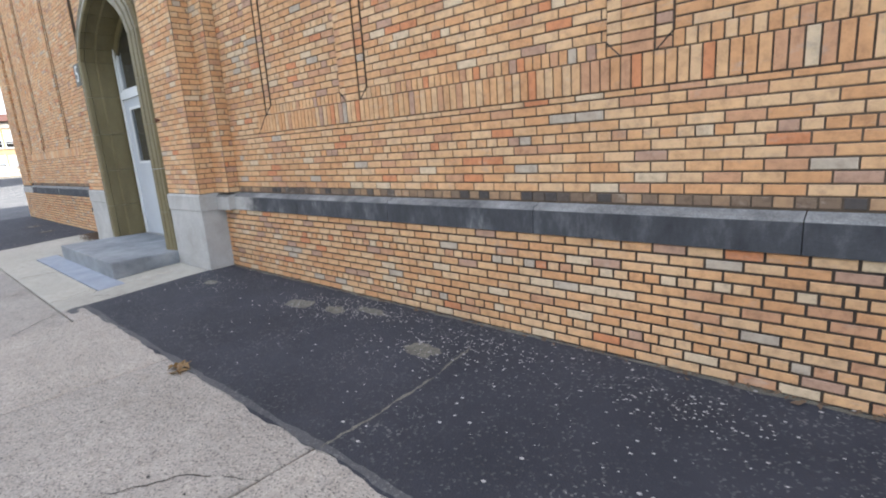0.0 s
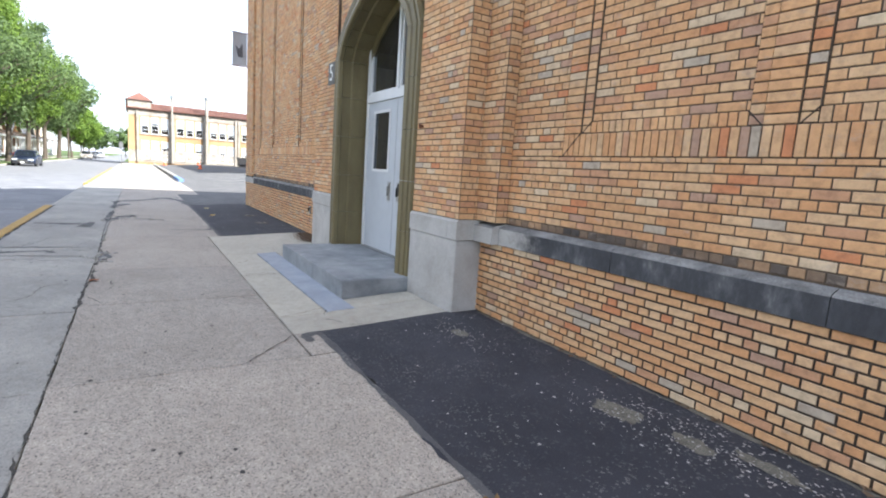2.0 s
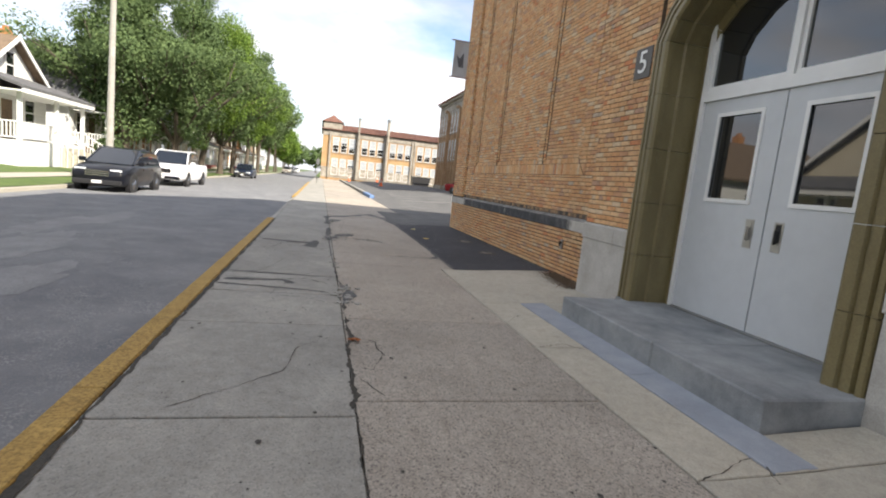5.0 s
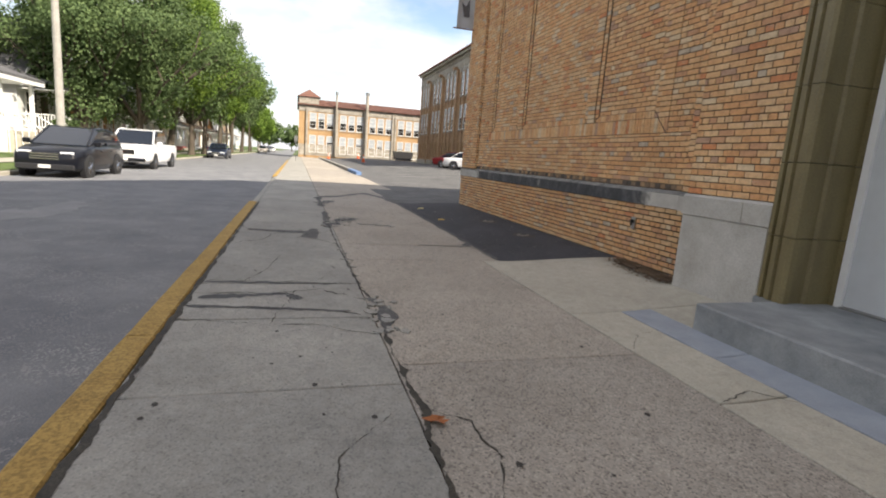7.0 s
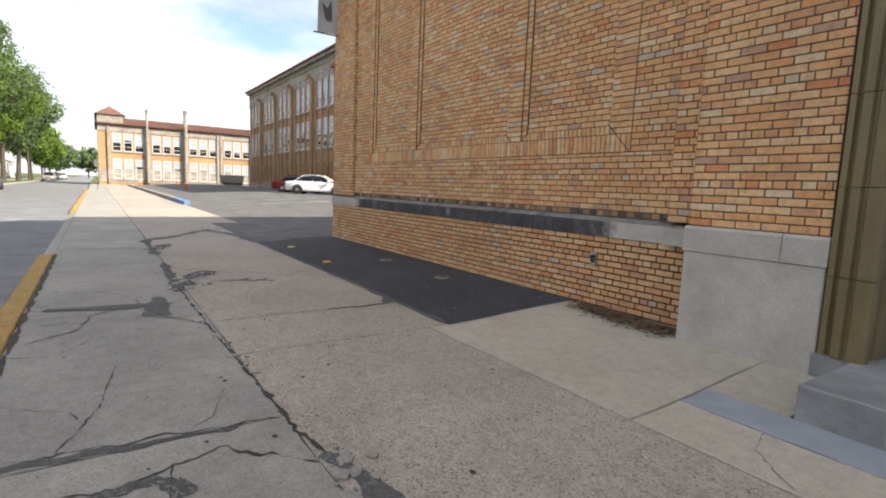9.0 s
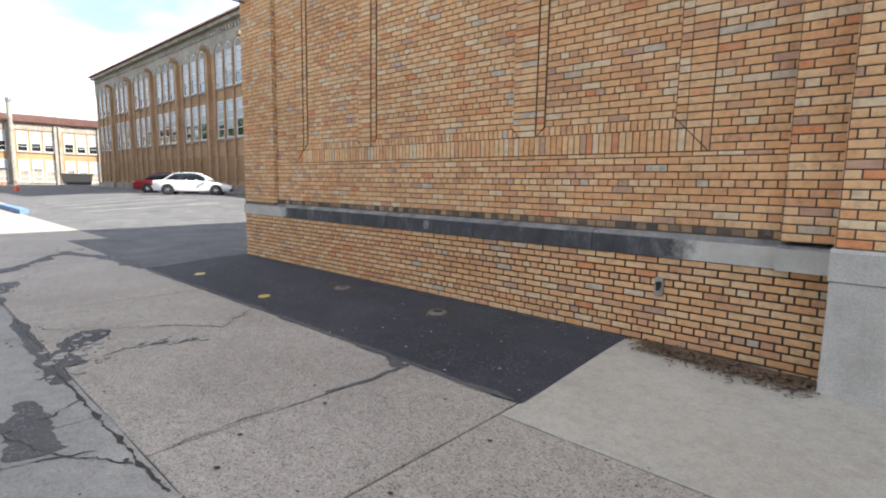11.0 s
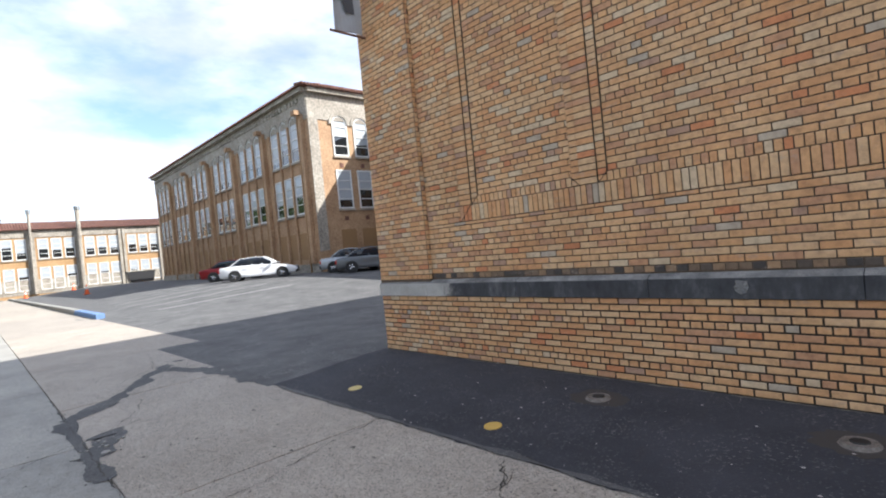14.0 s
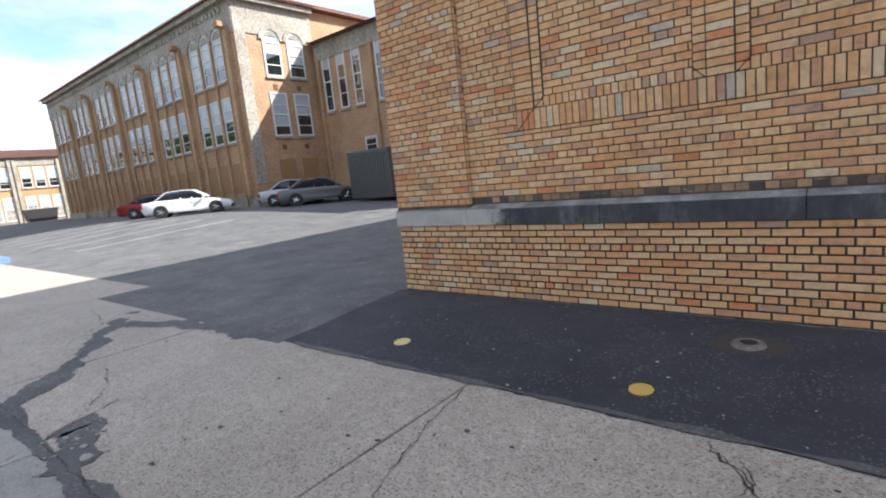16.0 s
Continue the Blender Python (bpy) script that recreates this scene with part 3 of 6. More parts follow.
for i, (x, y, rx, ry) in enumerate(((-13.5, -5.6, 2.2, 0.5), (-16.5, -6.3, 1.6, 0.35), (-18.5, -5.9, 1.3, 0.4), (-11.5, -4.6, 1.5, 0.4))):
    p = patch("road_patch", x, y, rx, ry, M_ROADWORN, "pale worn patch in the street asphalt", i * 5.1 + 9, ROAD_Z + 0.002 - 0.02 * abs(y + 6.3) / 3.8, "patch", 40, 0.5)

bm = bmesh.new()
ribbon(bm, [(-2.06, 2.5), (-2.05, 2.35), (-2.0, 1.98), (-2.0, 1.57), (-2.02, 1.12)], 0.035, 0.02, 0.0078, 611)
for i, (a, b) in enumerate(((3.0, -6.7), (-13.7, -21.2))):
    ribbon(bm, [(a, 2.93), ((a + b) / 2, 2.925), (b, 2.93)], 0.07 - 0.04 * i, 0.02, 0.0079, 621 + i)
tagged(part("pale_grit", bm, M_GRAVEL), "pale grit in the asphalt seam and along the wall foot", "grit", kind="stuff")

# ---- brickwork ----
COURSE, LONG, JOINT = 0.0677, 0.203, 0.011
WALL_Y, FIELD_Y, PIER_Y, STRIP_Y = 2.955, 3.025, 2.64, 2.875
PANEL_Y, STEP_Y = FIELD_Y + 0.030, FIELD_Y + 0.014
WALL_TOP, CORNER_X, EAST_X = 8.8, -21.32, 34.0
DOOR_X = -9.44


class Bricks:
    """Gathers bricks with a chamfered front, as one mesh. facing: 'y' looks to -y, 'w' looks to -x, 'e' looks to +x."""

    def __init__(self, joint=JOINT):
        self.v, self.f, self.single, self.joint = [], [], [], joint

    def quad(self, facing, plane, a0, a1, z0, z1, out=0.006):
        if a1 - a0 < 0.012 or z1 - z0 < 0.012:
            return
        c, k = 0.004, len(self.v)
        out += 0.0025 * noise.noise((a0 * 31, z0 * 47, 3))
        for d, q in ((-0.004, 0.0), (out - 0.002, 0.0), (out, c)):
            for a, z in ((a0 + q, z0 + q), (a1 - q, z0 + q), (a1 - q, z1 - q), (a0 + q, z1 - q)):
                self.v.append((a, plane - d, z) if facing == "y" else (plane - d, a, z) if facing == "w" else (plane + d, a, z))
        for r in (0, 4):
            for i in range(4):
                j = (i + 1) % 4
                self.f.append((k + r + i, k + r + j, k + r + 4 + j, k + r + 4 + i))
        self.f.append((k + 8, k + 9, k + 10, k + 11))

    def bond(self, facing, plane, a0, a1, z0, z1, phase=0, skip=None, apart=None):
        """Common bond: every sixth course is of headers."""
        row, z = phase, z0
        while z < z1 - 0.02:
            top = min(z + COURSE, z1)
            step = LONG / 2 if row % 6 == 0 else LONG
            a = a0 - (0 if row % 2 else step / 2)
            while a < a1:
                s, e = max(a, a0), min(a + step, a1)
                if apart and apart[0] <= (s + e) / 2 <= apart[1]:
                    self.single.append((plane, s + self.joint / 2, e - self.joint / 2, z + self.joint / 2, top - self.joint / 2))
                elif not (skip and skip((s + e) / 2, (z + top) / 2)):
                    self.quad(facing, plane, s + self.joint / 2, e - self.joint / 2, z + self.joint / 2, top - self.joint / 2)
                a += step
            z, row = z + COURSE, row + 1

    def stack(self, facing, plane, a0, a1, z0, z1, out=0.006):
        """One brick above the other."""
        z = z0
        while z < z1 - 0.02:
            self.quad(facing, plane, a0 + self.joint / 2, a1 - self.joint / 2, z + self.joint / 2, min(z + COURSE, z1) - self.joint / 2, out)
            z += COURSE

    def soldiers(self, facing, plane, a0, a1, z0, z1, out=0.006):
        k = max(1, round((a1 - a0) / COURSE))
        w = (a1 - a0) / k
        for i in range(k):
            self.quad(facing, plane, a0 + i * w + self.joint / 2, a0 + (i + 1) * w - self.joint / 2, z0 + self.joint / 2, z1 - self.joint / 2, out)

    def make(self, name, material, parent):
        me = bpy.data.meshes.new(name)
        me.from_pydata(self.v, [], self.f)
        me.materials.append(material)
        me.update()
        ob = new(name, me)
        ob.parent = parent
        ob["kind"] = "stuff"
        bm = bmesh.new()
        bm.from_mesh(me)
        bmesh.ops.recalc_face_normals(bm, faces=bm.faces)
        bm.to_mesh(me)
        bm.free()
        return ob


def single_bricks(parent, spots):
    """Bricks of a stretch of wall as objects of their own; alike sizes share a mesh."""
    made = {}
    for plane, a0, a1, z0, z1 in spots:
        key = (round(a1 - a0, 3), round(z1 - z0, 3))
        if key not in made:
            b = Bricks()
            b.quad("y", 0, -key[0] / 2, key[0] / 2, -key[1] / 2, key[1] / 2)
            me = bpy.data.meshes.new("brick")
            me.from_pydata(b.v, [], b.f)
            me.materials.append(M_BRICK_ONE)
            bm = bmesh.new()
            bm.from_mesh(me)
            bmesh.ops.recalc_face_normals(bm, faces=bm.faces)
            bm.to_mesh(me)
            bm.free()
            made[key] = me
        ob = new("brick", made[key])
        ob.parent, ob.matrix_basis = parent, pose((a0 + a1) / 2, plane, (z0 + z1) / 2)


STONE_LO, STONE_HI = 0.905, 1.125
BASE_LO = STONE_HI - 0.22 - 13 * COURSE
UP_LO = STONE_HI + 0.01
SOLD_LO = 1.855

school_annex = empty("school_annex", "tan brick school building with a stone ledge and arched entrance", "building", kind="structure")

# mortar core of the street wall: base, field, piers, gable above
bm = bmesh.new()
for x0, x1 in ((CORNER_X, -12.1), (-6.78, EAST_X)):
    box(bm, x0, x1, PANEL_Y, 3.5, STONE_LO + 0.001, WALL_TOP)
box(bm, CORNER_X, -20.2, WALL_Y + 0.002, FIELD_Y - 0.001, STONE_LO + 0.002, WALL_TOP - 0.002)
for x0, x1, s0, s1 in ((-7.87, -6.78, -6.779, -6.42), (-12.10, -11.01, -12.46, -12.101)):
    box(bm, x0, x1, PIER_Y, 3.499, -0.3, WALL_TOP - 0.003)
    box(bm, s0, s1, STRIP_Y, FIELD_Y - 0.001, STONE_HI + 0.009, WALL_TOP - 0.004)
part("mortar_core", bm, M_MORTAR, school_annex, "brown mortar between the bricks")
for x0, x1 in ((CORNER_X, -12.1), (-6.78, EAST_X)):
    box_part("raked_mortar", (x0, x1, WALL_Y + 0.004, 3.5, -0.3, STONE_LO), M_MORTAR_DARK, school_annex, "dark raked mortar of the wall base")

field = Bricks()
base = Bricks(0.0165)
sooty = Bricks()


def bay(xl, xr, f0, f1, mids):
    """The panelled field of one bay between xl and xr, with its frame from f0 to f1 and dividing strips."""
    field.bond("y", FIELD_Y, xl, xr, UP_LO + COURSE, SOLD_LO, 1)
    sooty.bond("y", FIELD_Y, xl, xr, UP_LO, UP_LO + COURSE, 0)
    s1 = SOLD_LO + LONG
    field.bond("y", FIELD_Y, xl, f0, SOLD_LO, WALL_TOP, 3)
    field.bond("y", FIELD_Y, f1, xr, SOLD_LO, WALL_TOP, 3)
    # slanted joint at the lower corners of the frame
    for x, s in ((f0, 1), (f1, -1)):
        bm = bmesh.new()
        prism(bm, [(x, SOLD_LO), (x + s * 0.012, SOLD_LO), (x + s * (LONG + 0.012), s1), (x + s * LONG, s1)], "y", FIELD_Y - 0.0135, FIELD_Y + 0.01)
        part("mitre_joint", bm, M_MORTAR_DARK, school_annex)
    field.stack("y", FIELD_Y, f0, f0 + LONG, s1, WALL_TOP, 0.010)
    field.stack("y", FIELD_Y, f1 - LONG, f1, s1, WALL_TOP, 0.010)
    field.soldiers("y", FIELD_Y, f0, f1, SOLD_LO, s1, 0.010)
    for m in mids:
        field.stack("y", FIELD_Y, m - LONG / 2, m + LONG / 2, s1, WALL_TOP, 0.010)
    edges = [f0 + LONG] + [v for m in mids for v in (m - LONG / 2, m + LONG / 2)] + [f1 - LONG]
    # mortar behind the outer wall, the frame and the stepped inner frame
    bed_of = bmesh.new()
    box(bed_of, xl, xr, FIELD_Y, PANEL_Y - 0.001, STONE_LO + 0.004, s1)
    for a, b in zip([xl] + edges[1::2], edges[::2] + [xr]):
        box(bed_of, a, b, FIELD_Y, PANEL_Y - 0.001, s1, WALL_TOP)
    for a, b in zip(edges[::2], edges[1::2]):
        h = LONG / 2
        box(bed_of, a, b, STEP_Y, PANEL_Y - 0.002, s1, s1 + h)
        box(bed_of, a, a + h, STEP_Y, PANEL_Y - 0.002, s1 + h, WALL_TOP)
        box(bed_of, b - h, b, STEP_Y, PANEL_Y - 0.002, s1 + h, WALL_TOP)
        field.soldiers("y", STEP_Y, a + h, b - h, s1, s1 + h, 0.008)
        field.stack("y", STEP_Y, a, a + h, s1 + 0.004, WALL_TOP, 0.008)
        field.stack("y", STEP_Y, b - h, b, s1 + 0.004, WALL_TOP, 0.008)
        field.bond("y", PANEL_Y, a + h, b - h, s1 + h, WALL_TOP, 2)
        for x, sg in ((a, 1), (b, -1)):
            cut = bmesh.new()
            prism(cut, [(x, s1), (x + sg * 0.012, s1), (x + sg * (h + 0.012), s1 + h), (x + sg * h, s1 + h)], "y", STEP_Y - 0.0115, STEP_Y + 0.01)
            part("mitre_joint", cut, M_MORTAR_DARK, school_annex)
    part("mortar_bed", bed_of, M_MORTAR, school_annex)


bay(-20.2, -12.46, -19.56, -13.06, (-17.7, -14.92))
bay(-6.42, 1.4, -5.67, 0.83, (-3.81, -1.03))
field.bond("y", PANEL_Y, 1.4, 4.5, UP_LO, WALL_TOP, 0)
# corner pier, entrance piers and their sides
field.bond("y", WALL_Y + 0.002, CORNER_X, -20.2, UP_LO, WALL_TOP, 0)
field.bond("e", -20.2, WALL_Y, FIELD_Y, UP_LO, WALL_TOP, 0)
for x0, x1, s0, s1 in ((-7.87, -6.78, -6.78, -6.42), (-12.10, -11.01, -12.46, -12.10)):
    field.bond("y", PIER_Y, x0, x1, UP_LO, WALL_TOP, 1)
    field.bond("y", STRIP_Y, s0, s1, UP_LO, WALL_TOP, 1)
field.bond("e", -6.78, PIER_Y, STRIP_Y, UP_LO, WALL_TOP, 1)
field.bond("e", -6.42, STRIP_Y, FIELD_Y, UP_LO, WALL_TOP, 1)
field.bond("w", -12.10, PIER_Y, STRIP_Y, UP_LO, WALL_TOP, 1)
field.bond("w", -12.46, STRIP_Y, FIELD_Y, UP_LO, WALL_TOP, 1)
field.make("brickwork", M_BRICK, school_annex)
sooty.make("sooty_brick_course", M_SOOTY, school_annex)
# base below the ledge; one stretch of each bay is laid brick by brick
for x0, x1, stretch in ((CORNER_X, -12.10, (-19.0, -17.0)), (-6.78, 4.5, (-5.5, -3.5))):
    base.bond("y", WALL_Y, x0, x1, BASE_LO, STONE_LO, 3, None, stretch)
base.bond("w", CORNER_X, WALL_Y, 6.0, BASE_LO, STONE_LO, 3)
base.bond("w", CORNER_X, WALL_Y, 6.0, UP_LO, WALL_TOP, 0)
base.make("brickwork", M_BRICK, school_annex)
single_bricks(school_annex, base.single)

# plain end and rear walls and roof of the annex, all out of view
# sloped rise and long level ridge are added to shade pavement and street
RIDGE = WALL_TOP + 0.56 * (DOOR_X - CORNER_X)
EAST_END = 2 * DOOR_X - CORNER_X + 0.0
bm = bmesh.new()
prism(bm, [(CORNER_X + 0.02, WALL_TOP + 0.001), (EAST_X, WALL_TOP + 0.001), (EAST_X, RIDGE), (DOOR_X, RIDGE)], "y", FIELD_Y + 0.02, 3.5)
box(bm, CORNER_X + 0.012, CORNER_X + 0.45, 3.501, 26, -0.3, WALL_TOP)
box(bm, CORNER_X + 0.451, EAST_X, 25.6, 26, -0.3, WALL_TOP - 0.001)
box(bm, EAST_X - 0.4, EAST_X, 3.501, 25.599, -0.3, RIDGE - 0.01)
part("upper_wall", bm, brick_material("plain_brick", True), school_annex, "unseen plain tan brick wall above and behind, shaped to cast shade")
bm = bmesh.new()
prism(bm, [(CORNER_X - 0.05, WALL_TOP + 0.01), (DOOR_X, RIDGE + 0.02), (EAST_X, RIDGE + 0.02), (EAST_X, RIDGE + 0.2), (DOOR_X, RIDGE + 0.2), (CORNER_X - 0.05, WALL_TOP + 0.19)], "y", 3.51, 26)
part("roof", bm, plain("dark_roofing", (0.06, 0.06, 0.06), 0.9), school_annex)


def ledge_stone(x0, x1, material, front=WALL_Y - 0.025):
    """One length of the stone ledge, its top weathered to a slope."""
    bm = bmesh.new()
    prism(bm, [(front, STONE_LO), (front, STONE_HI - 0.045), (front + 0.012, STONE_HI - 0.03), (FIELD_Y + 0.02, STONE_HI + 0.008), (FIELD_Y + 0.02, STONE_LO)], "x", x0 + 0.003, x1 - 0.003)
    for f in bm.faces:
        f.material_index = 0
    bmesh.ops.recalc_face_normals(bm, faces=bm.faces)
    for f in bm.faces:
        if f.normal.z > 0.6:
            f.material_index = 1
    return part("ledge_stone", bm, [material, M_LEDGE], school_annex)


for a, b, m in ((-21.34, -20.25, M_LIME), (-20.25, -18.71, M_STAIN), (-18.71, -17.14, M_STAIN), (-17.14, -15.58, M_STAIN), (-15.58, -14.05, M_STAIN), (-14.05, -12.48, M_STAIN), (-12.48, -12.102, M_LIME),
                (-6.778, -6.42, M_LIME), (-6.42, -4.9, M_STAIN), (-4.9, -3.35, M_STAIN), (-3.35, -1.75, M_STAIN), (-1.75, -0.12, M_STAIN), (-0.12, 1.5, M_STAIN), (1.5, 4.5, M_STAIN)):
    ledge_stone(a, b, m, STRIP_Y - 0.03 if (a, b) in ((-12.48, -12.102), (-6.778, -6.42)) else WALL_Y - 0.025)


# a spalled pale spot in the ledge
bm = bmesh.new()
ring = [bm.verts.new((-16.36 + 0.055 * math.cos(a) * k, WALL_Y - 0.029 - (0.006 if i % 2 else 0), STONE_LO + 0.1 + 0.06 * math.sin(a) * k)) for i, (a, k) in enumerate([(2 * math.pi * i / 14, 1 + 0.5 * noise.noise((i * 0.9, 2, 0))) for i in range(14)])]
hub = bm.verts.new((-16.36, WALL_Y - 0.031, STONE_LO + 0.1))
for i in range(14):
    bm.faces.new((ring[i], ring[(i + 1) % 14], hub))
part("spalled_spot", bm, M_LEDGE, school_annex, "pale spalled spot in the stone")


def plinth(x0, x1):
    """The smooth stone foot of an entrance pier with its cap stones."""
    box_part("plinth_block", (x0 - 0.012, x1 + 0.012, PIER_Y - 0.022, WALL_Y + 0.05, -0.1, STONE_LO - 0.003), M_LIME, school_annex, "", 0.008)
    split = x0 + 0.78 if x0 < -10 else x0 + 0.9
    for a, b in ((x0 - 0.02, split), (split + 0.006, x1 + 0.02)):
        bm = bmesh.new()
        prism(bm, [(PIER_Y - 0.032, STONE_LO), (PIER_Y - 0.032, STONE_HI - 0.02), (PIER_Y - 0.012, STONE_HI + 0.006), (FIELD_Y, STONE_HI + 0.006), (FIELD_Y, STONE_LO)], "x", a, b)
        part("plinth_cap", bm, M_LIME, school_annex)


plinth(-7.86, -6.78)
plinth(-12.10, -11.02)

# ---- entrance ----
# jamb stones: a moulded profile swept up the side and round the arch, block by block
PROFILE = ((0.0, 2.655), (0.012, 2.60), (0.05, 2.595), (0.062, 2.625), (0.078, 2.63), (0.09, 2.59), (0.15, 2.575), (0.165, 2.60), (0.18, 2.60), (0.195, 2.57), (0.27, 2.56), (0.30, 2.58), (0.305, 2.64), (0.285, 2.655), (0.285, 2.80), (0.312, 2.82), (0.318, 3.085), (0.42, 3.10), (0.42, 3.30), (0.0, 3.30))
HALF, SPRING = 1.56, 3.45
path = [(HALF, 0.26), (HALF, 0.85), (HALF, 1.5), (HALF, 2.15), (HALF, 2.80), (HALF, SPRING)]
path += [(HALF - 0.16, SPRING + 0.34), (HALF - 0.45, SPRING + 0.62), (HALF - 0.85, SPRING + 0.86), (HALF - 1.22, SPRING + 1.02), (0.0, SPRING + 1.12)]


def arch_block(p, q, t0, t1, side, gap=0.003):
    """A block between two stations; t0 and t1 point from the outer line into the opening."""
    bm = bmesh.new()
    d = (Vector(q) - Vector(p)).normalized() * gap
    rings = []
    for c, t, s in ((p, t0, 1), (q, t1, -1)):
        rings.append([bm.verts.new((DOOR_X + side * (c[0] + t[0] * u + s * d.x), y, c[1] + t[1] * u + s * d.y)) for u, y in PROFILE])
    k = len(PROFILE)
    for i in range(k):
        bm.faces.new((rings[0][i], rings[0][(i + 1) % k], rings[1][(i + 1) % k], rings[1][i]))
    bm.faces.new(rings[0])
    bm.faces.new(rings[1])
    return part("surround_block", bm, M_TERRA, entrance)


entrance = empty("door_surround", "olive terracotta stone surround with a shouldered arch", "door surround", kind="structure")
ways = []
for i, c in enumerate(path):
    a, b = Vector(path[max(0, i - 1)]), Vector(path[min(len(path) - 1, i + 1)])
    d = (b - a).normalized()
    ways.append((-1.0, 0.0) if i == 0 else (0.0, -1.0) if i == len(path) - 1 else (-d.y, d.x) if -d.y < 0 else (d.y, -d.x))
for side in (1, -1):
    for i in range(len(path) - 1):
        arch_block(path[i], path[i + 1], ways[i], ways[i + 1], side)
# brick over the arch between the piers
over = Bricks()
bm = bmesh.new()
TOP_AT = SPRING + 1.12
box(bm, -11.009, -7.871, PIER_Y + 0.05, 3.49, TOP_AT, WALL_TOP - 0.005)
for side in (1, -1):
    prism(bm, [(DOOR_X + side * 1.565, SPRING), (DOOR_X + side * (HALF - 0.16), SPRING + 0.34), (DOOR_X + side * (HALF - 0.45), SPRING + 0.62), (DOOR_X + side * (HALF - 0.85), SPRING + 0.86), (DOOR_X + side * 0.05, TOP_AT - 0.002), (DOOR_X + side * 1.565, TOP_AT - 0.002)], "y", PIER_Y + 0.05, 3.4)
part("mortar_core", bm, M_MORTAR, entrance)


def in_arch(x, z):
    u = abs(x - DOOR_X)
    lim = [(0, TOP_AT), (0.34, SPRING + 1.02), (0.71, SPRING + 0.86), (1.11, SPRING + 0.62), (1.40, SPRING + 0.34), (1.56, SPRING)]
    for (a, za), (b, zb) in zip(lim, lim[1:]):
        if a <= u <= b:
            return z < za + (zb - za) * (u - a) / (b - a) + 0.03
    return False


over.bond("y", PIER_Y + 0.05, -11.009, -7.871, SPRING, WALL_TOP, 2, in_arch)
over.make("brickwork", M_BRICK, entrance)

# the landing and its step
landing = empty("entrance_step", "damp grey stone landing step at the school doors", "step", kind="structure")
for x0, x1 in ((-10.78, -9.05), (-9.042, -7.86)):
    box_part("step_stone", (x0, x1, 1.72, 3.2, -0.1, 0.265), M_STEP, landing, "", 0.012)

box_part("step_stone", (-11.03, -10.785, 2.60, 3.2, -0.1, 0.258), M_STEP, landing, "", 0.01)

# double doors under a transom window
D0, D1, DTOP, DY = -10.56, -8.32, 2.74, 3.10
entry = empty("door_1", "pale grey painted double school doors, shut, with glass panes", "door", kind="structure")
fr = bmesh.new()
for x0, x1, z0, z1 in ((D0 - 0.06, D0, 0.266, 4.3), (D1, D1 + 0.06, 0.266, 4.3), (D0, D1, DTOP + 0.004, DTOP + 0.13), (DOOR_X - 0.035, DOOR_X + 0.035, DTOP + 0.131, 4.5), (D0, D1, 4.3, 4.36)):
    box(fr, x0, x1, DY - 0.03, DY + 0.10, z0, z1)
part("door_frame", fr, M_FRAME, entry, "white painted frame")


def leaf(x0, x1, hinge_left):
    lf = empty("door_leaf", "pale grey painted door leaf", "")
    del lf["label"]
    lf.parent = entry
    g0, g1 = (x0 + 0.27, x0 + 0.86) if hinge_left else (x1 - 0.86, x1 - 0.27)
    bm = bmesh.new()
    z0, z1, w0, w1 = 0.285, DTOP, 1.62, 2.56
    box(bm, x0 + 0.004, x1 - 0.004, DY, DY + 0.045, z0, w0)
    box(bm, x0 + 0.004, x1 - 0.004, DY, DY + 0.045, w1, z1)
    box(bm, x0 + 0.004, g0, DY, DY + 0.045, w0 + 0.0002, w1 - 0.0002)
    box(bm, g1, x1 - 0.004, DY, DY + 0.045, w0 + 0.0002, w1 - 0.0002)
    part("door_panel", bm, M_DOOR, lf)
    bm = bmesh.new()
    for a, b, c, d in ((g0 - 0.03, g1 + 0.03, w0 - 0.03, w0 + 0.012), (g0 - 0.03, g1 + 0.03, w1 - 0.012, w1 + 0.03), (g0 - 0.03, g0 + 0.012, w0 + 0.0121, w1 - 0.0121), (g1 - 0.012, g1 + 0.03, w0 + 0.0121, w1 - 0.0121)):
        box(bm, a, b, DY - 0.012, DY - 0.0005, c, d)
    part("glazing_bead", bm, M_FRAME, lf, "white bead round the pane")
    box_part("pane", (g0, g1, DY + 0.018, DY + 0.026, w0, w1), M_GLASS, lf, "dark reflecting glass pane")
    hx = x1 - 0.17 if hinge_left else x0 + 0.17
    box_part("pull_plate", (hx - 0.055, hx + 0.055, DY - 0.006, DY - 0.0008, 1.14, 1.44), M_STEEL, lf, "worn steel pull plate", 0.002)
    bm = bmesh.new()
    box(bm, hx - 0.028, hx + 0.028, DY - 0.012, DY - 0.0065, 1.24, 1.42)
    tube(bm, (hx, DY - 0.035, 1.22), (hx, DY - 0.035, 1.36), 0.012)
    tube(bm, (hx, DY - 0.035, 1.235), (hx, DY - 0.008, 1.235), 0.009)
    part("pull_handle", bm, M_BLACK if not hinge_left else M_STEEL, lf, "recessed door pull")
    return lf


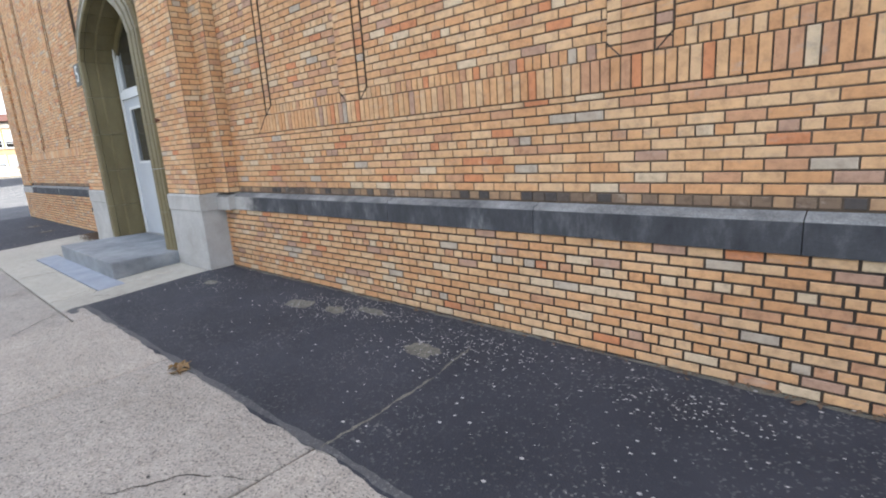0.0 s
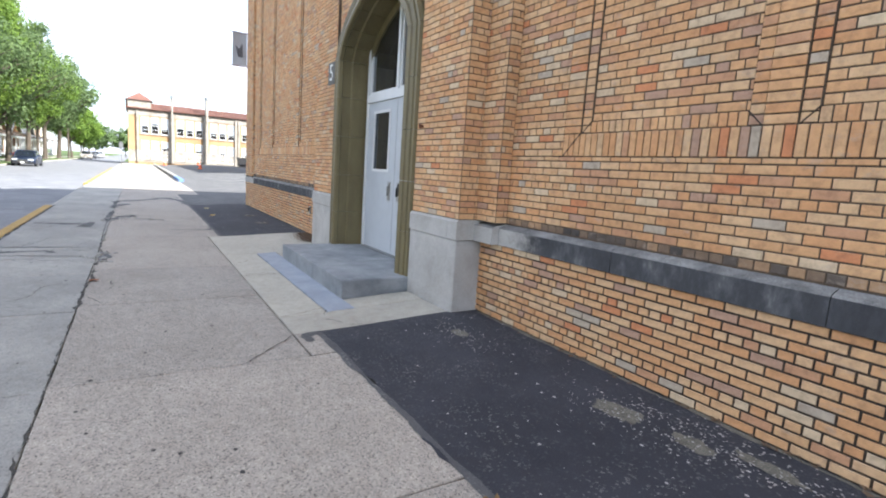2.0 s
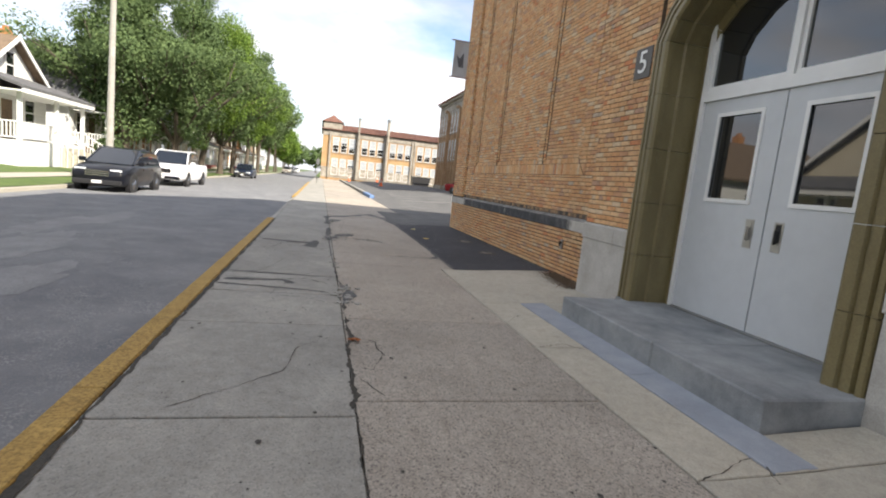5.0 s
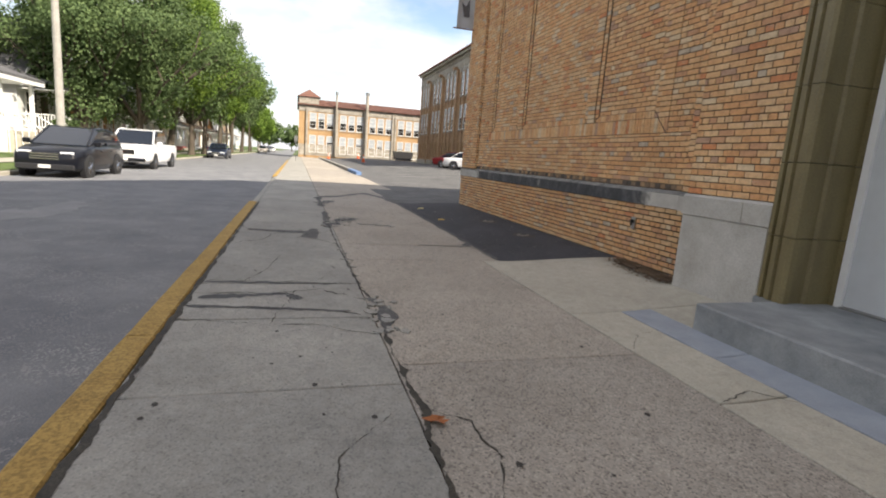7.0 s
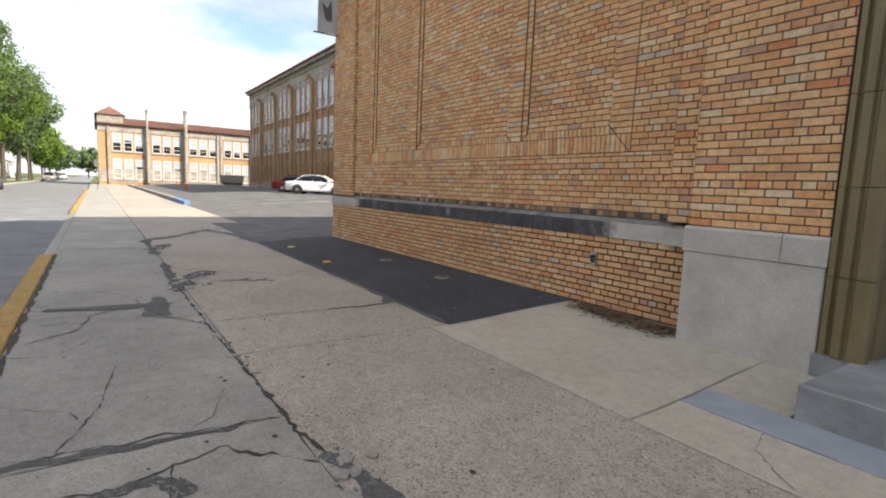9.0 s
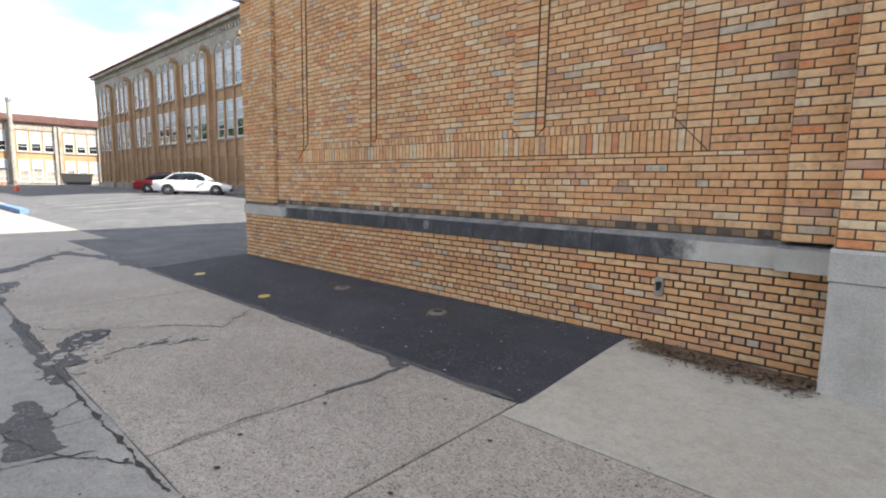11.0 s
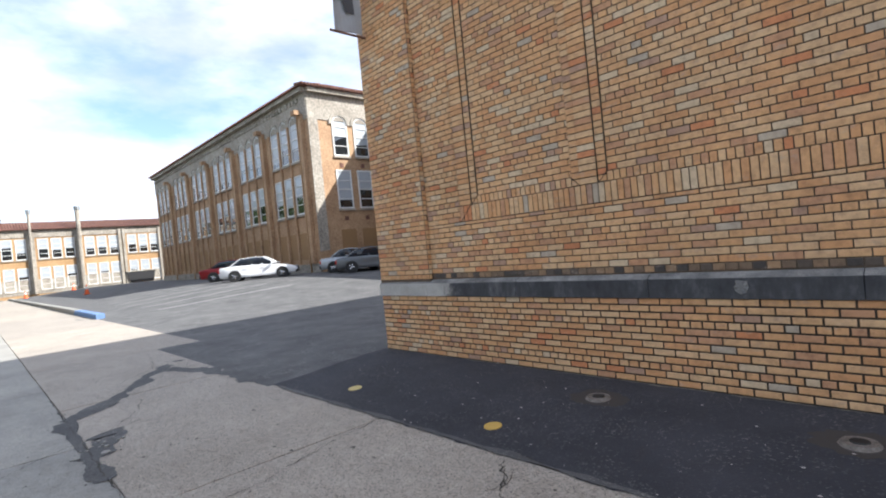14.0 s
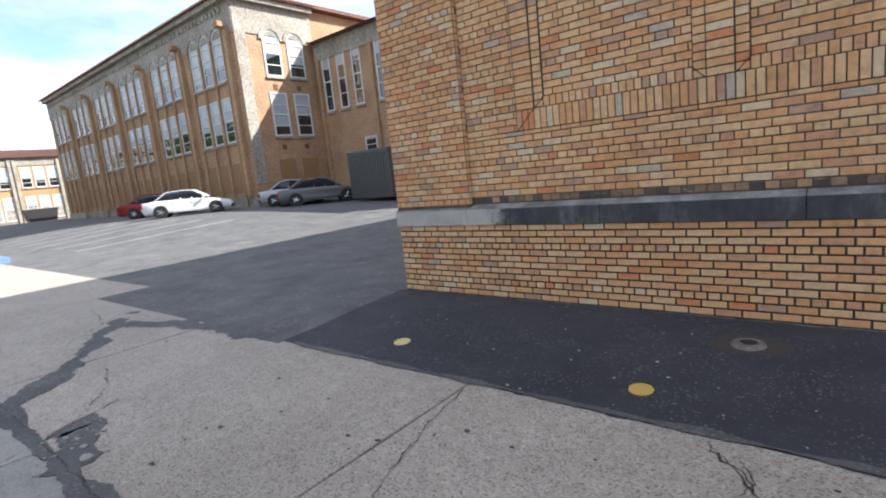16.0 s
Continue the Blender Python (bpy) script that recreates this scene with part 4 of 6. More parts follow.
leaf(D0, DOOR_X - 0.004, True)
leaf(DOOR_X + 0.004, D1, False)
box_part("threshold", (D0, D1, DY - 0.05, DY + 0.08, 0.2655, 0.282), M_STEEL, entry, "metal threshold")
transom = empty("window_1", "two-light transom window over the doors", "window", kind="structure")
for x0, x1 in ((D0 + 0.001, DOOR_X - 0.036), (DOOR_X + 0.036, D1 - 0.001)):
    box_part("pane", (x0, x1, DY + 0.03, DY + 0.04, DTOP + 0.131, 4.3), M_GLASS, transom, "dark glass mirroring the sky")
    fb = bmesh.new()
    for a, b, c, d in ((x0, x1, DTOP + 0.132, DTOP + 0.175), (x0, x0 + 0.045, DTOP + 0.176, 4.29), (x1 - 0.045, x1, DTOP + 0.176, 4.29)):
        box(fb, a, b, DY + 0.0, DY + 0.029, c, d)
    part("window_frame", fb, M_FRAME, transom)
# flat black sheet painted as the unlit room behind the doors
box_part("lobby_dark_sheet", (-11.0, -7.88, 3.31, 3.36, -0.1, 4.6), M_BLACK, entrance, "black sheet standing in for the unlit lobby behind the doors")

# the number plate beside the arch
plate = tagged(box_part("number_sign", (-11.40, -11.06, PIER_Y - 0.022, PIER_Y - 0.009, 3.06, 3.45), plain("dark_brown_enamel", (0.06, 0.05, 0.04), 0.4), None, "", 0.004), "dark enamel door number plate reading 5 on the brick pier", "sign")
ft = bpy.data.curves.new("five", "FONT")
ft.body, ft.size, ft.extrude, ft.align_x, ft.align_y = "5", 0.40, 0.002, "CENTER", "CENTER"
tmp = new("digit", ft)
bpy.context.view_layer.update()
dg = bpy.data.meshes.new_from_object(tmp.evaluated_get(bpy.context.evaluated_depsgraph_get()))
bpy.data.objects.remove(tmp)
dg.materials.append(M_FRAME)
digit = new("digit", dg)
digit.parent, digit.matrix_basis = plate, pose(-11.23, PIER_Y - 0.026, 3.255, 90, 0, 0)
digit["label"] = "white digit 5"

# ---- school block and wing across the lot ----
M_SCHOOL = speckled("tan_school_brick", (0.33, 0.195, 0.105), (0.52, 0.34, 0.20), 0.55, 9, 0.35)
M_SCHOOL_B = speckled("yellow_school_brick", (0.36, 0.215, 0.10), (0.50, 0.33, 0.17), 0.5, 9, 0.3)
M_CREAM = speckled("weathered_cream_stone", (0.27, 0.235, 0.19), (0.47, 0.43, 0.365), 0.9, 7, 0.45)
M_TILE = speckled("red_clay_roof_tile", (0.13, 0.060, 0.045), (0.25, 0.115, 0.08), 2, 20, 0.5)
M_SASH = plain("grey_white_sash", (0.62, 0.62, 0.60), 0.5)
M_BOARD = plain("bricked_up_panel", (0.28, 0.165, 0.075), 0.85)


def face_pt(axis, plane, u, d, z):
    """A point on a facade: u runs along it, d comes out of it."""
    return (u, plane - d, z) if axis == "y" else (plane + d, u, z)


def fbox(bm, axis, plane, u0, u1, d0, d1, z0, z1):
    a, b = face_pt(axis, plane, u0, d0, z0), face_pt(axis, plane, u1, d1, z1)
    box(bm, min(a[0], b[0]), max(a[0], b[0]), min(a[1], b[1]), max(a[1], b[1]), z0, z1)


def arch_ring(bm, axis, plane, uc, r, z, w, d):
    """A half round moulding as one bent bar."""
    n, rings = 10, []
    for i in range(n + 1):
        a = math.pi * i / n
        rings.append([bm.verts.new(face_pt(axis, plane, uc + rr * math.cos(a), dd, z + rr * math.sin(a))) for rr, dd in ((r, 0.0), (r, d), (r + w, d), (r + w, 0.0))])
    for p, q in zip(rings, rings[1:]):
        for k in range(4):
            bm.faces.new((p[k], p[(k + 1) % 4], q[(k + 1) % 4], q[k]))
    bm.faces.new(rings[0])
    bm.faces.new(rings[-1])


WIN_RNG = random.Random(12)


def far_window(parent, axis, plane, u0, u1, z0, z1, arched=False, dark=0.35):
    """A sash window: frame, blind above, dark glass below, meeting rail and sill."""
    win = new("window")
    win.parent = parent
    w = (u1 - u0)
    lim = z1 - (w / 2 if arched else 0)
    cut = z0 + (z1 - z0) * (dark + WIN_RNG.uniform(-0.18, 0.18))
    bm = bmesh.new()
    for a, b, c, d in ((u0, u0 + 0.09, z0, lim), (u1 - 0.09, u1, z0, lim), (u0 + 0.09, u1 - 0.09, z0 + 0.25 * (z1 - z0) - 0.025, z0 + 0.25 * (z1 - z0) + 0.025), (u0 + 0.09, u1 - 0.09, z0 + 0.72 * (z1 - z0) - 0.025, z0 + 0.72 * (z1 - z0) + 0.025), (u0 + 0.09, u1 - 0.09, z0, z0 + 0.1), (u0 + 0.09, u1 - 0.09, (z0 + z1) / 2 - 0.04, (z0 + z1) / 2 + 0.04)):
        fbox(bm, axis, plane, a, b, 0.002, 0.07, c, d)
    if arched:
        arch_ring(bm, axis, plane, (u0 + u1) / 2, w / 2 - 0.09, lim, 0.09, 0.07)
    else:
        fbox(bm, axis, plane, u0 + 0.09, u1 - 0.09, 0.002, 0.07, z1 - 0.09, z1)
    part("window_frame", bm, M_SASH, win)
    bm = bmesh.new()
    fbox(bm, axis, plane, u0 + 0.09, u1 - 0.09, 0.004, 0.02, z0 + 0.1, cut)
    part("pane", bm, M_GLASS, win)
    bm = bmesh.new()
    fbox(bm, axis, plane, u0 + 0.09, u1 - 0.09, 0.004, 0.022, cut, lim - (0 if arched else 0.09))
    if arched:
        n, c = 10, (u0 + u1) / 2
        fan = [bm.verts.new(face_pt(axis, plane, c + (w / 2 - 0.09) * math.cos(math.pi * i / n), 0.022, lim + (w / 2 - 0.09) * math.sin(math.pi * i / n))) for i in range(n + 1)]
        bm.faces.new(fan)
    part("blind", bm, M_BLIND, win)
    bm = bmesh.new()
    fbox(bm, axis, plane, u0 - 0.06, u1 + 0.06, 0.0, 0.14, z0 - 0.14, z0)
    part("sill", bm, M_CREAM, win)
    return win


GROUND_S = 0.45
block = empty("school_block", "three-storey tan brick school with arched top windows", "building")
bm = bmesh.new()
box(bm, -84.5, -46.2, 16.2, 40, -0.5, 13.3)
part("wall", bm, M_SCHOOL, block)
for nm, axis, plane, u0, u1, d0, d1, z0, z1 in (
        ("frieze", "y", 16.2, -84.52, -46.18, 0.003, 0.06, 11.2, 13.3), ("frieze", "x", -46.2, 16.21, 22.0, 0.003, 0.06, 11.2, 13.3),
        ("corner_stone", "x", -46.2, 16.2, 16.95, 0.004, 0.075, 2.0, 12.4), ("plinth", "y", 16.2, -84.52, -46.18, 0.003, 0.09, -0.3, 1.15),
        ("cornice", "y", 16.2, -84.6, -46.1, 0.061, 0.42, 13.02, 13.32), ("cornice", "x", -46.2, 16.2, 22.0, 0.061, 0.42, 13.02, 13.32)):
    bm = bmesh.new()
    fbox(bm, axis, plane, u0, u1, d0, d1, z0, z1)
    part(nm, bm, M_CREAM, block, "weathered cream stone")
bm = bmesh.new()
prism(bm, [(15.6, 13.33), (17.5, 13.56), (40, 13.56), (40, 13.33)], "x", -84.9, -45.6)
part("roof", bm, M_TILE, block, "red clay tile roof")
bm = bmesh.new()
for i in range(150):
    x = -84.8 + i * 0.262
    tube(bm, (x, 15.55, 13.37), (x, 17.2, 13.58), 0.075, 0.075, 6)
for i in range(26):
    y = 15.7 + i * 0.25
    tube(bm, (-45.5, y, 13.42), (-46.6, y, 13.6), 0.075, 0.075, 6)
t = part("roof_tiles", bm, M_TILE, block)
t["kind"] = "stuff"
bays = 6
for k in range(bays):
    c0 = -46.9 - k * 6.25
    for j in range(3):
        u1 = c0 - 0.75 - j * 1.55
        u0 = u1 - 1.15
        far_window(block, "y", 16.2, u0, u1, 8.55, 11.75, True, 0.3)
        far_window(block, "y", 16.2, u0, u1, 4.75, 7.55, False, 0.4)
        bm = bmesh.new()
        fbox(bm, "y", 16.2, u0, u1, 0.003, 0.03, 1.5, 3.4)
        part("blocked_window", bm, M_BOARD, block)
        bm = bmesh.new()
        arch_ring(bm, "y", 16.2, (u0 + u1) / 2, 0.59, 11.17, 0.22, 0.13)
        part("window_arch", bm, M_CREAM, block)
    for j in range(4):
        u = c0 - 0.55 - j * 1.55
        bm = bmesh.new()
        fbox(bm, "y", 16.2, u - 0.1, u + 0.1, 0.003, 0.16, 1.2, 11.2)
        part("pilaster", bm, M_SCHOOL, block)
    bm = bmesh.new()
    fbox(bm, "y", 16.2, c0 - 0.16, c0 + 0.22, 0.003, 0.3, 1.2, 11.6)
    part("pier", bm, M_SCHOOL, block)
    bm = bmesh.new()
    fbox(bm, "y", 16.2, c0 - 0.2, c0 + 0.3, 0.301, 0.75, 11.5, 11.8)
    part("scupper", bm, M_SCHOOL, block, "carved waterspout block")
    for j in range(12):
        u = c0 - 0.4 - j * 0.5
        box_part("dentil", (u - 0.14, u + 0.14, 16.04, 16.139, 12.5, 12.8), M_CREAM, block)
    bm = bmesh.new()
    tube(bm, (c0 - 0.35, 15.98, 0.4), (c0 - 0.35, 15.98, 11.5), 0.06, 0.06, 6)
    part("downpipe", bm, M_BOARD, block)
for u0, arched_top in ((18.05, True), (19.85, True)):
    far_window(block, "x", -46.2, u0, u0 + 1.25, 8.7, 11.6, True, 0.42)
    far_window(block, "x", -46.2, u0, u0 + 1.25, 4.9, 7.7, False, 0.38)
    bm = bmesh.new()
    arch_ring(bm, "x", -46.2, u0 + 0.625, 0.63, 10.97, 0.25, 0.13)
    part("window_arch", bm, M_CREAM, block)
    bm = bmesh.new()
    fbox(bm, "x", -46.2, u0, u0 + 1.25, 0.003, 0.03, 1.7, 3.4)
    part("blocked_window", bm, M_BOARD, block)
for u, z, w in ((18.6, 8.05, 0.3), (20.4, 8.05, 0.3), (18.6, 4.2, 0.3), (20.4, 4.2, 0.3)):
    bm = bmesh.new()
    fbox(bm, "x", -46.2, u - w / 2, u + w / 2, 0.002, 0.05, z - w / 2, z + w / 2)
    part("tile_inset", bm, M_TILE, block, "red square tile inset")

wing = empty("school_wing", "tan brick school wing with tall narrow windows", "building")
bm = bmesh.new()
box(bm, -46.19, -24.0, 22.0, 40, -0.5, 11.0)
part("wall", bm, M_SCHOOL, wing)
bm = bmesh.new()
fbox(bm, "y", 22.0, -46.1, -24, 0.003, 0.08, 9.9, 11.0)
part("cornice", bm, M_CREAM, wing)
bm = bmesh.new()
prism(bm, [(21.3, 11.01), (24, 11.7), (40, 11.7), (40, 11.01)], "x", -46.1, -24)
part("roof", bm, M_TILE, wing, "red clay tile roof")
for g in range(4):
    for j in range(3):
        u = -45.4 + g * 5.2 + j * 1.5
        far_window(wing, "y", 22.0, u, u + 0.8, 6.4, 10.3, False, 0.75)
    far_window(wing, "y", 22.0, -42.0 + g * 5.2, -40.9 + g * 5.2, 2.4, 4.3, False, 0.9)
    bm = bmesh.new()
    fbox(bm, "y", 22.0, -45.85 + g * 5.2, -45.6 + g * 5.2, 0.003, 0.2, 0.4, 9.9)
    part("pilaster", bm, M_SCHOOL, wing)
unit = empty("storage_container", "dark grey storage box beside the school wing", "container", pose(-37.2, 18.6, 0.5))
box_part("body", (-1.6, 1.6, -1.2, 1.2, 0.05, 2.6), plain("dark_grey_sheet", (0.09, 0.09, 0.085), 0.6), unit, "", 0.03)
for i in range(14):
    box_part("rib", (-1.5 + i * 0.22, -1.42 + i * 0.22, -1.24, -1.201, 0.2, 2.45), plain("dark_grey_rib", (0.085, 0.085, 0.08), 0.6) if i == 0 else bpy.data.materials["dark_grey_rib"], unit)

# ---- two-storey building at the end of the lot ----
FX = -101.0
annex = empty("lot_end_building", "two-storey yellow brick school building with red tile roof", "building")
box_part("wall", (FX - 14, FX, -1.4, 48, -0.4, 8.9), M_SCHOOL_B, annex)
bm = bmesh.new()
fbox(bm, "x", FX, -1.4, 48, 0.003, 0.10, 7.9, 8.9)
fbox(bm, "x", FX, -1.4, 48, 0.003, 0.06, 0.4, 2.3)
part("stone_band", bm, M_CREAM, annex)
bm = bmesh.new()
prism(bm, [(FX + 0.5, 8.92), (FX - 3, 10.2), (FX - 14, 10.2), (FX - 14, 8.92)], "y", -1.7, 48)
part("roof", bm, M_TILE, annex, "red clay tile roof")
tower = bmesh.new()
vs = [tower.verts.new(p) for p in ((FX + 0.3, -1.7, 10.3), (FX + 0.3, 2.2, 10.3), (FX - 4, 2.2, 10.3), (FX - 4, -1.7, 10.3), (FX - 1.8, 0.25, 11.7))]
for i in range(4):
    tower.faces.new((vs[i], vs[(i + 1) % 4], vs[4]))
tower.faces.new(vs[:4])
part("tower_roof", tower, M_TILE, annex, "pyramid tile roof")
box_part("tower", (FX - 3.7, FX + 0.05, -1.39, 1.9, 8.91, 10.29), M_CREAM, annex)
bm = bmesh.new()
for i in range(160):
    y = -1.6 + i * 0.3
    tube(bm, (FX + 0.5, y, 8.96), (FX - 2.9, y, 10.2), 0.085, 0.085, 5)
part("roof_tiles", bm, M_TILE, annex)["kind"] = "stuff"
for g in range(8):
    v = 0.4 + g * 5.2
    for j in range(3):
        far_window(annex, "x", FX, v + j * 1.45, v + 1.15 + j * 1.45, 5.0, 7.7, False, 0.5)
        far_window(annex, "x", FX, v + j * 1.45, v + 1.15 + j * 1.45, 0.9, 3.9, False, 0.5)
    for y in (v - 0.45, v + 4.25):
        bm = bmesh.new()
        fbox(bm, "x", FX, y - 0.17, y + 0.17, 0.003, 0.3, 0.4, 8.6)
        part("pier", bm, M_CREAM, annex)
for y, h in ((4.9, 10.6), (10.2, 11.0)):
    ch = empty("stack_pipe", "tall pale metal flue pipe against the building", "flue", pose(FX + 0.6, y, 0.4))
    bm = bmesh.new()
    tube(bm, (0, 0, 0), (0, 0, h), 0.28 if y > 6 else 0.16)
    part("pipe", bm, M_CREAM, ch)
    bm = bmesh.new()
    tube(bm, (0, 0, h), (0, 0, h + 0.5), 0.36 if y > 6 else 0.24)
    part("cap", bm, M_STEEL, ch)

wt = empty("water_tower", "distant white water tower on legs behind the school", "water tower", pose(-230, 29, -5.5))
bm = bmesh.new()
rings = []
for i in range(13):
    rr = 3.4 if i < 7 else max(0.3, 3.4 * math.cos((i - 6) / 6 * 1.4))
    rings.append([bm.verts.new((rr * math.cos(k * 0.2618), rr * math.sin(k * 0.2618), 21 + i * 0.55)) for k in range(24)])
for p, q in zip(rings, rings[1:]):
    for k in range(24):
        bm.faces.new((p[k], p[(k + 1) % 24], q[(k + 1) % 24], q[k]))
bm.faces.new(rings[0])
bm.faces.new(rings[-1])
part("tank", bm, M_FRAME, wt)
for i in range(6):
    bm = bmesh.new()
    tube(bm, (3 * math.cos(i), 3 * math.sin(i), 4.8), (2.8 * math.cos(i), 2.8 * math.sin(i), 21.5), 0.25)
    part("leg", bm, M_FRAME, wt)

# ---- things in the lot ----
skip_bin = empty("dumpster", "black steel rubbish dumpster in the parking lot", "dumpster", pose(-97.5, 16.5, 0.55))
bm = bmesh.new()
prism(bm, [(-1.7, 1.5), (1.7, 1.5), (1.45, 0.2), (-1.45, 0.2)], "x", -0.9, 0.9)
part("body", bm, plain("black_steel", (0.02, 0.02, 0.022), 0.5), skip_bin)
box_part("lid", (-0.95, 0.95, -1.75, 1.75, 1.5, 1.58), M_RUBBER, skip_bin)
box_part("base_rail", (-0.8, 0.8, -1.4, 1.4, 0.0, 0.2), M_STEEL, skip_bin)
M_ORANGE = plain("orange_plastic", (0.75, 0.13, 0.03), 0.5)
cone = empty("traffic_cone", "orange traffic cone with white collar on the lot", "cone", pose(-72, 6.4, gz(-72, 6.4)), "traffic cones")
for nm, a, b, ra, rb, m in (("base", 0, 0.06, 0.3, 0.3, M_ORANGE), ("shell", 0.06, 0.5, 0.2, 0.12, M_ORANGE), ("collar", 0.5, 0.72, 0.12, 0.075, M_FRAME), ("tip", 0.72, 0.95, 0.075, 0.035, M_ORANGE)):
    bm = bmesh.new()
    tube(bm, (0, 0, a), (0, 0, b), ra, rb, 14)
    part(nm, bm, m, cone)
for x, y in ((-97, 3.6), (-97.5, 8.6)):
    copy_thing(cone, pose(x, y, gz(x, y)))
lines = empty("lot_markings", "worn white painted parking lines", "parking lines", kind="structure")
for i in range(7):
    x = -38.5 - i * 2.75
    bm = bmesh.new()
    for k in range(8):
        y0, y1 = 4.0 + k * 0.75, 4.0 + (k + 1) * 0.75
        vs = [bm.verts.new((xx, yy, gz(xx, yy) + 0.006)) for xx, yy in ((x - 0.07, y0), (x + 0.07, y0), (x + 0.07, y1), (x - 0.07, y1))]
        bm.faces.new(vs)
    part("line", bm, M_WHITELINE, lines)


# ---- vehicles ----
M_LAMP = plain("headlamp_lens", (0.6, 0.62, 0.64), 0.15, 0.0, 1.0)
M_TAIL = plain("red_lamp_lens", (0.35, 0.02, 0.02), 0.2, 0.0, 1.0)
M_CHROME = plain("chrome_trim", (0.6, 0.6, 0.62), 0.15, 1.0)
M_TRIM = plain("black_trim", (0.018, 0.018, 0.02), 0.5)
M_CARGLASS = glass_material("car_glass", (0.012, 0.016, 0.024))
M_CARGLASS.node_tree.nodes["Principled BSDF"].inputs["Specular IOR Level"].default_value = 0.4
M_CARGLASS.node_tree.nodes["Principled BSDF"].inputs["Coat Weight"].default_value = 0.15


def wheel(parent, x, y, r, side):
    w = new("wheel")
    w.parent, w.matrix_basis = parent, pose(x, y, r)
    bm = bmesh.new()
    n = 22
    prof = ((0.62, -0.1), (0.97, -0.1), (1.0, -0.06), (1.0, 0.06), (0.97, 0.1), (0.62, 0.1))
    rings = [[bm.verts.new((r * p * math.cos(2 * math.pi * i / n), q, r * p * math.sin(2 * math.pi * i / n))) for p, q in prof] for i in range(n)]
    for i in range(n):
        for k in range(6):
            bm.faces.new((rings[i][k], rings[i][(k + 1) % 6], rings[(i + 1) % n][(k + 1) % 6], rings[(i + 1) % n][k]))
    part("tyre", bm, M_RUBBER, w)
    bm = bmesh.new()
    tube(bm, (0, side * 0.02, 0), (0, side * 0.07, 0), r * 0.62, r * 0.58, 20)
    for i in range(5):
        a = 2 * math.pi * i / 5
        tube(bm, (0, side * 0.085, 0), (r * 0.56 * math.cos(a), side * 0.085, r * 0.56 * math.sin(a)), 0.03, 0.025, 6)
    part("rim", bm, M_CHROME, w)


def loft(bm, stations):
    """Closed skin over cross sections (x, half width, z low, z high, crown inset)."""
    rings = []
    for x, w, z0, z1, top in stations:
        h = z1 - z0
        pts = ((w * 0.94, z0), (w, z0 + h * 0.25), (w, z0 + h * 0.62), (w * 0.985, z0 + h * 0.85), (w * top, z1))
        rings.append([bm.verts.new((x, y, z)) for y, z in pts] + [bm.verts.new((x, -y, z)) for y, z in pts[::-1]])
    for r, s in zip(rings, rings[1:]):
        for i in range(10):
            bm.faces.new((r[i], r[(i + 1) % 10], s[(i + 1) % 10], s[i]))
    bm.faces.new(rings[0])
    bm.faces.new(rings[-1])


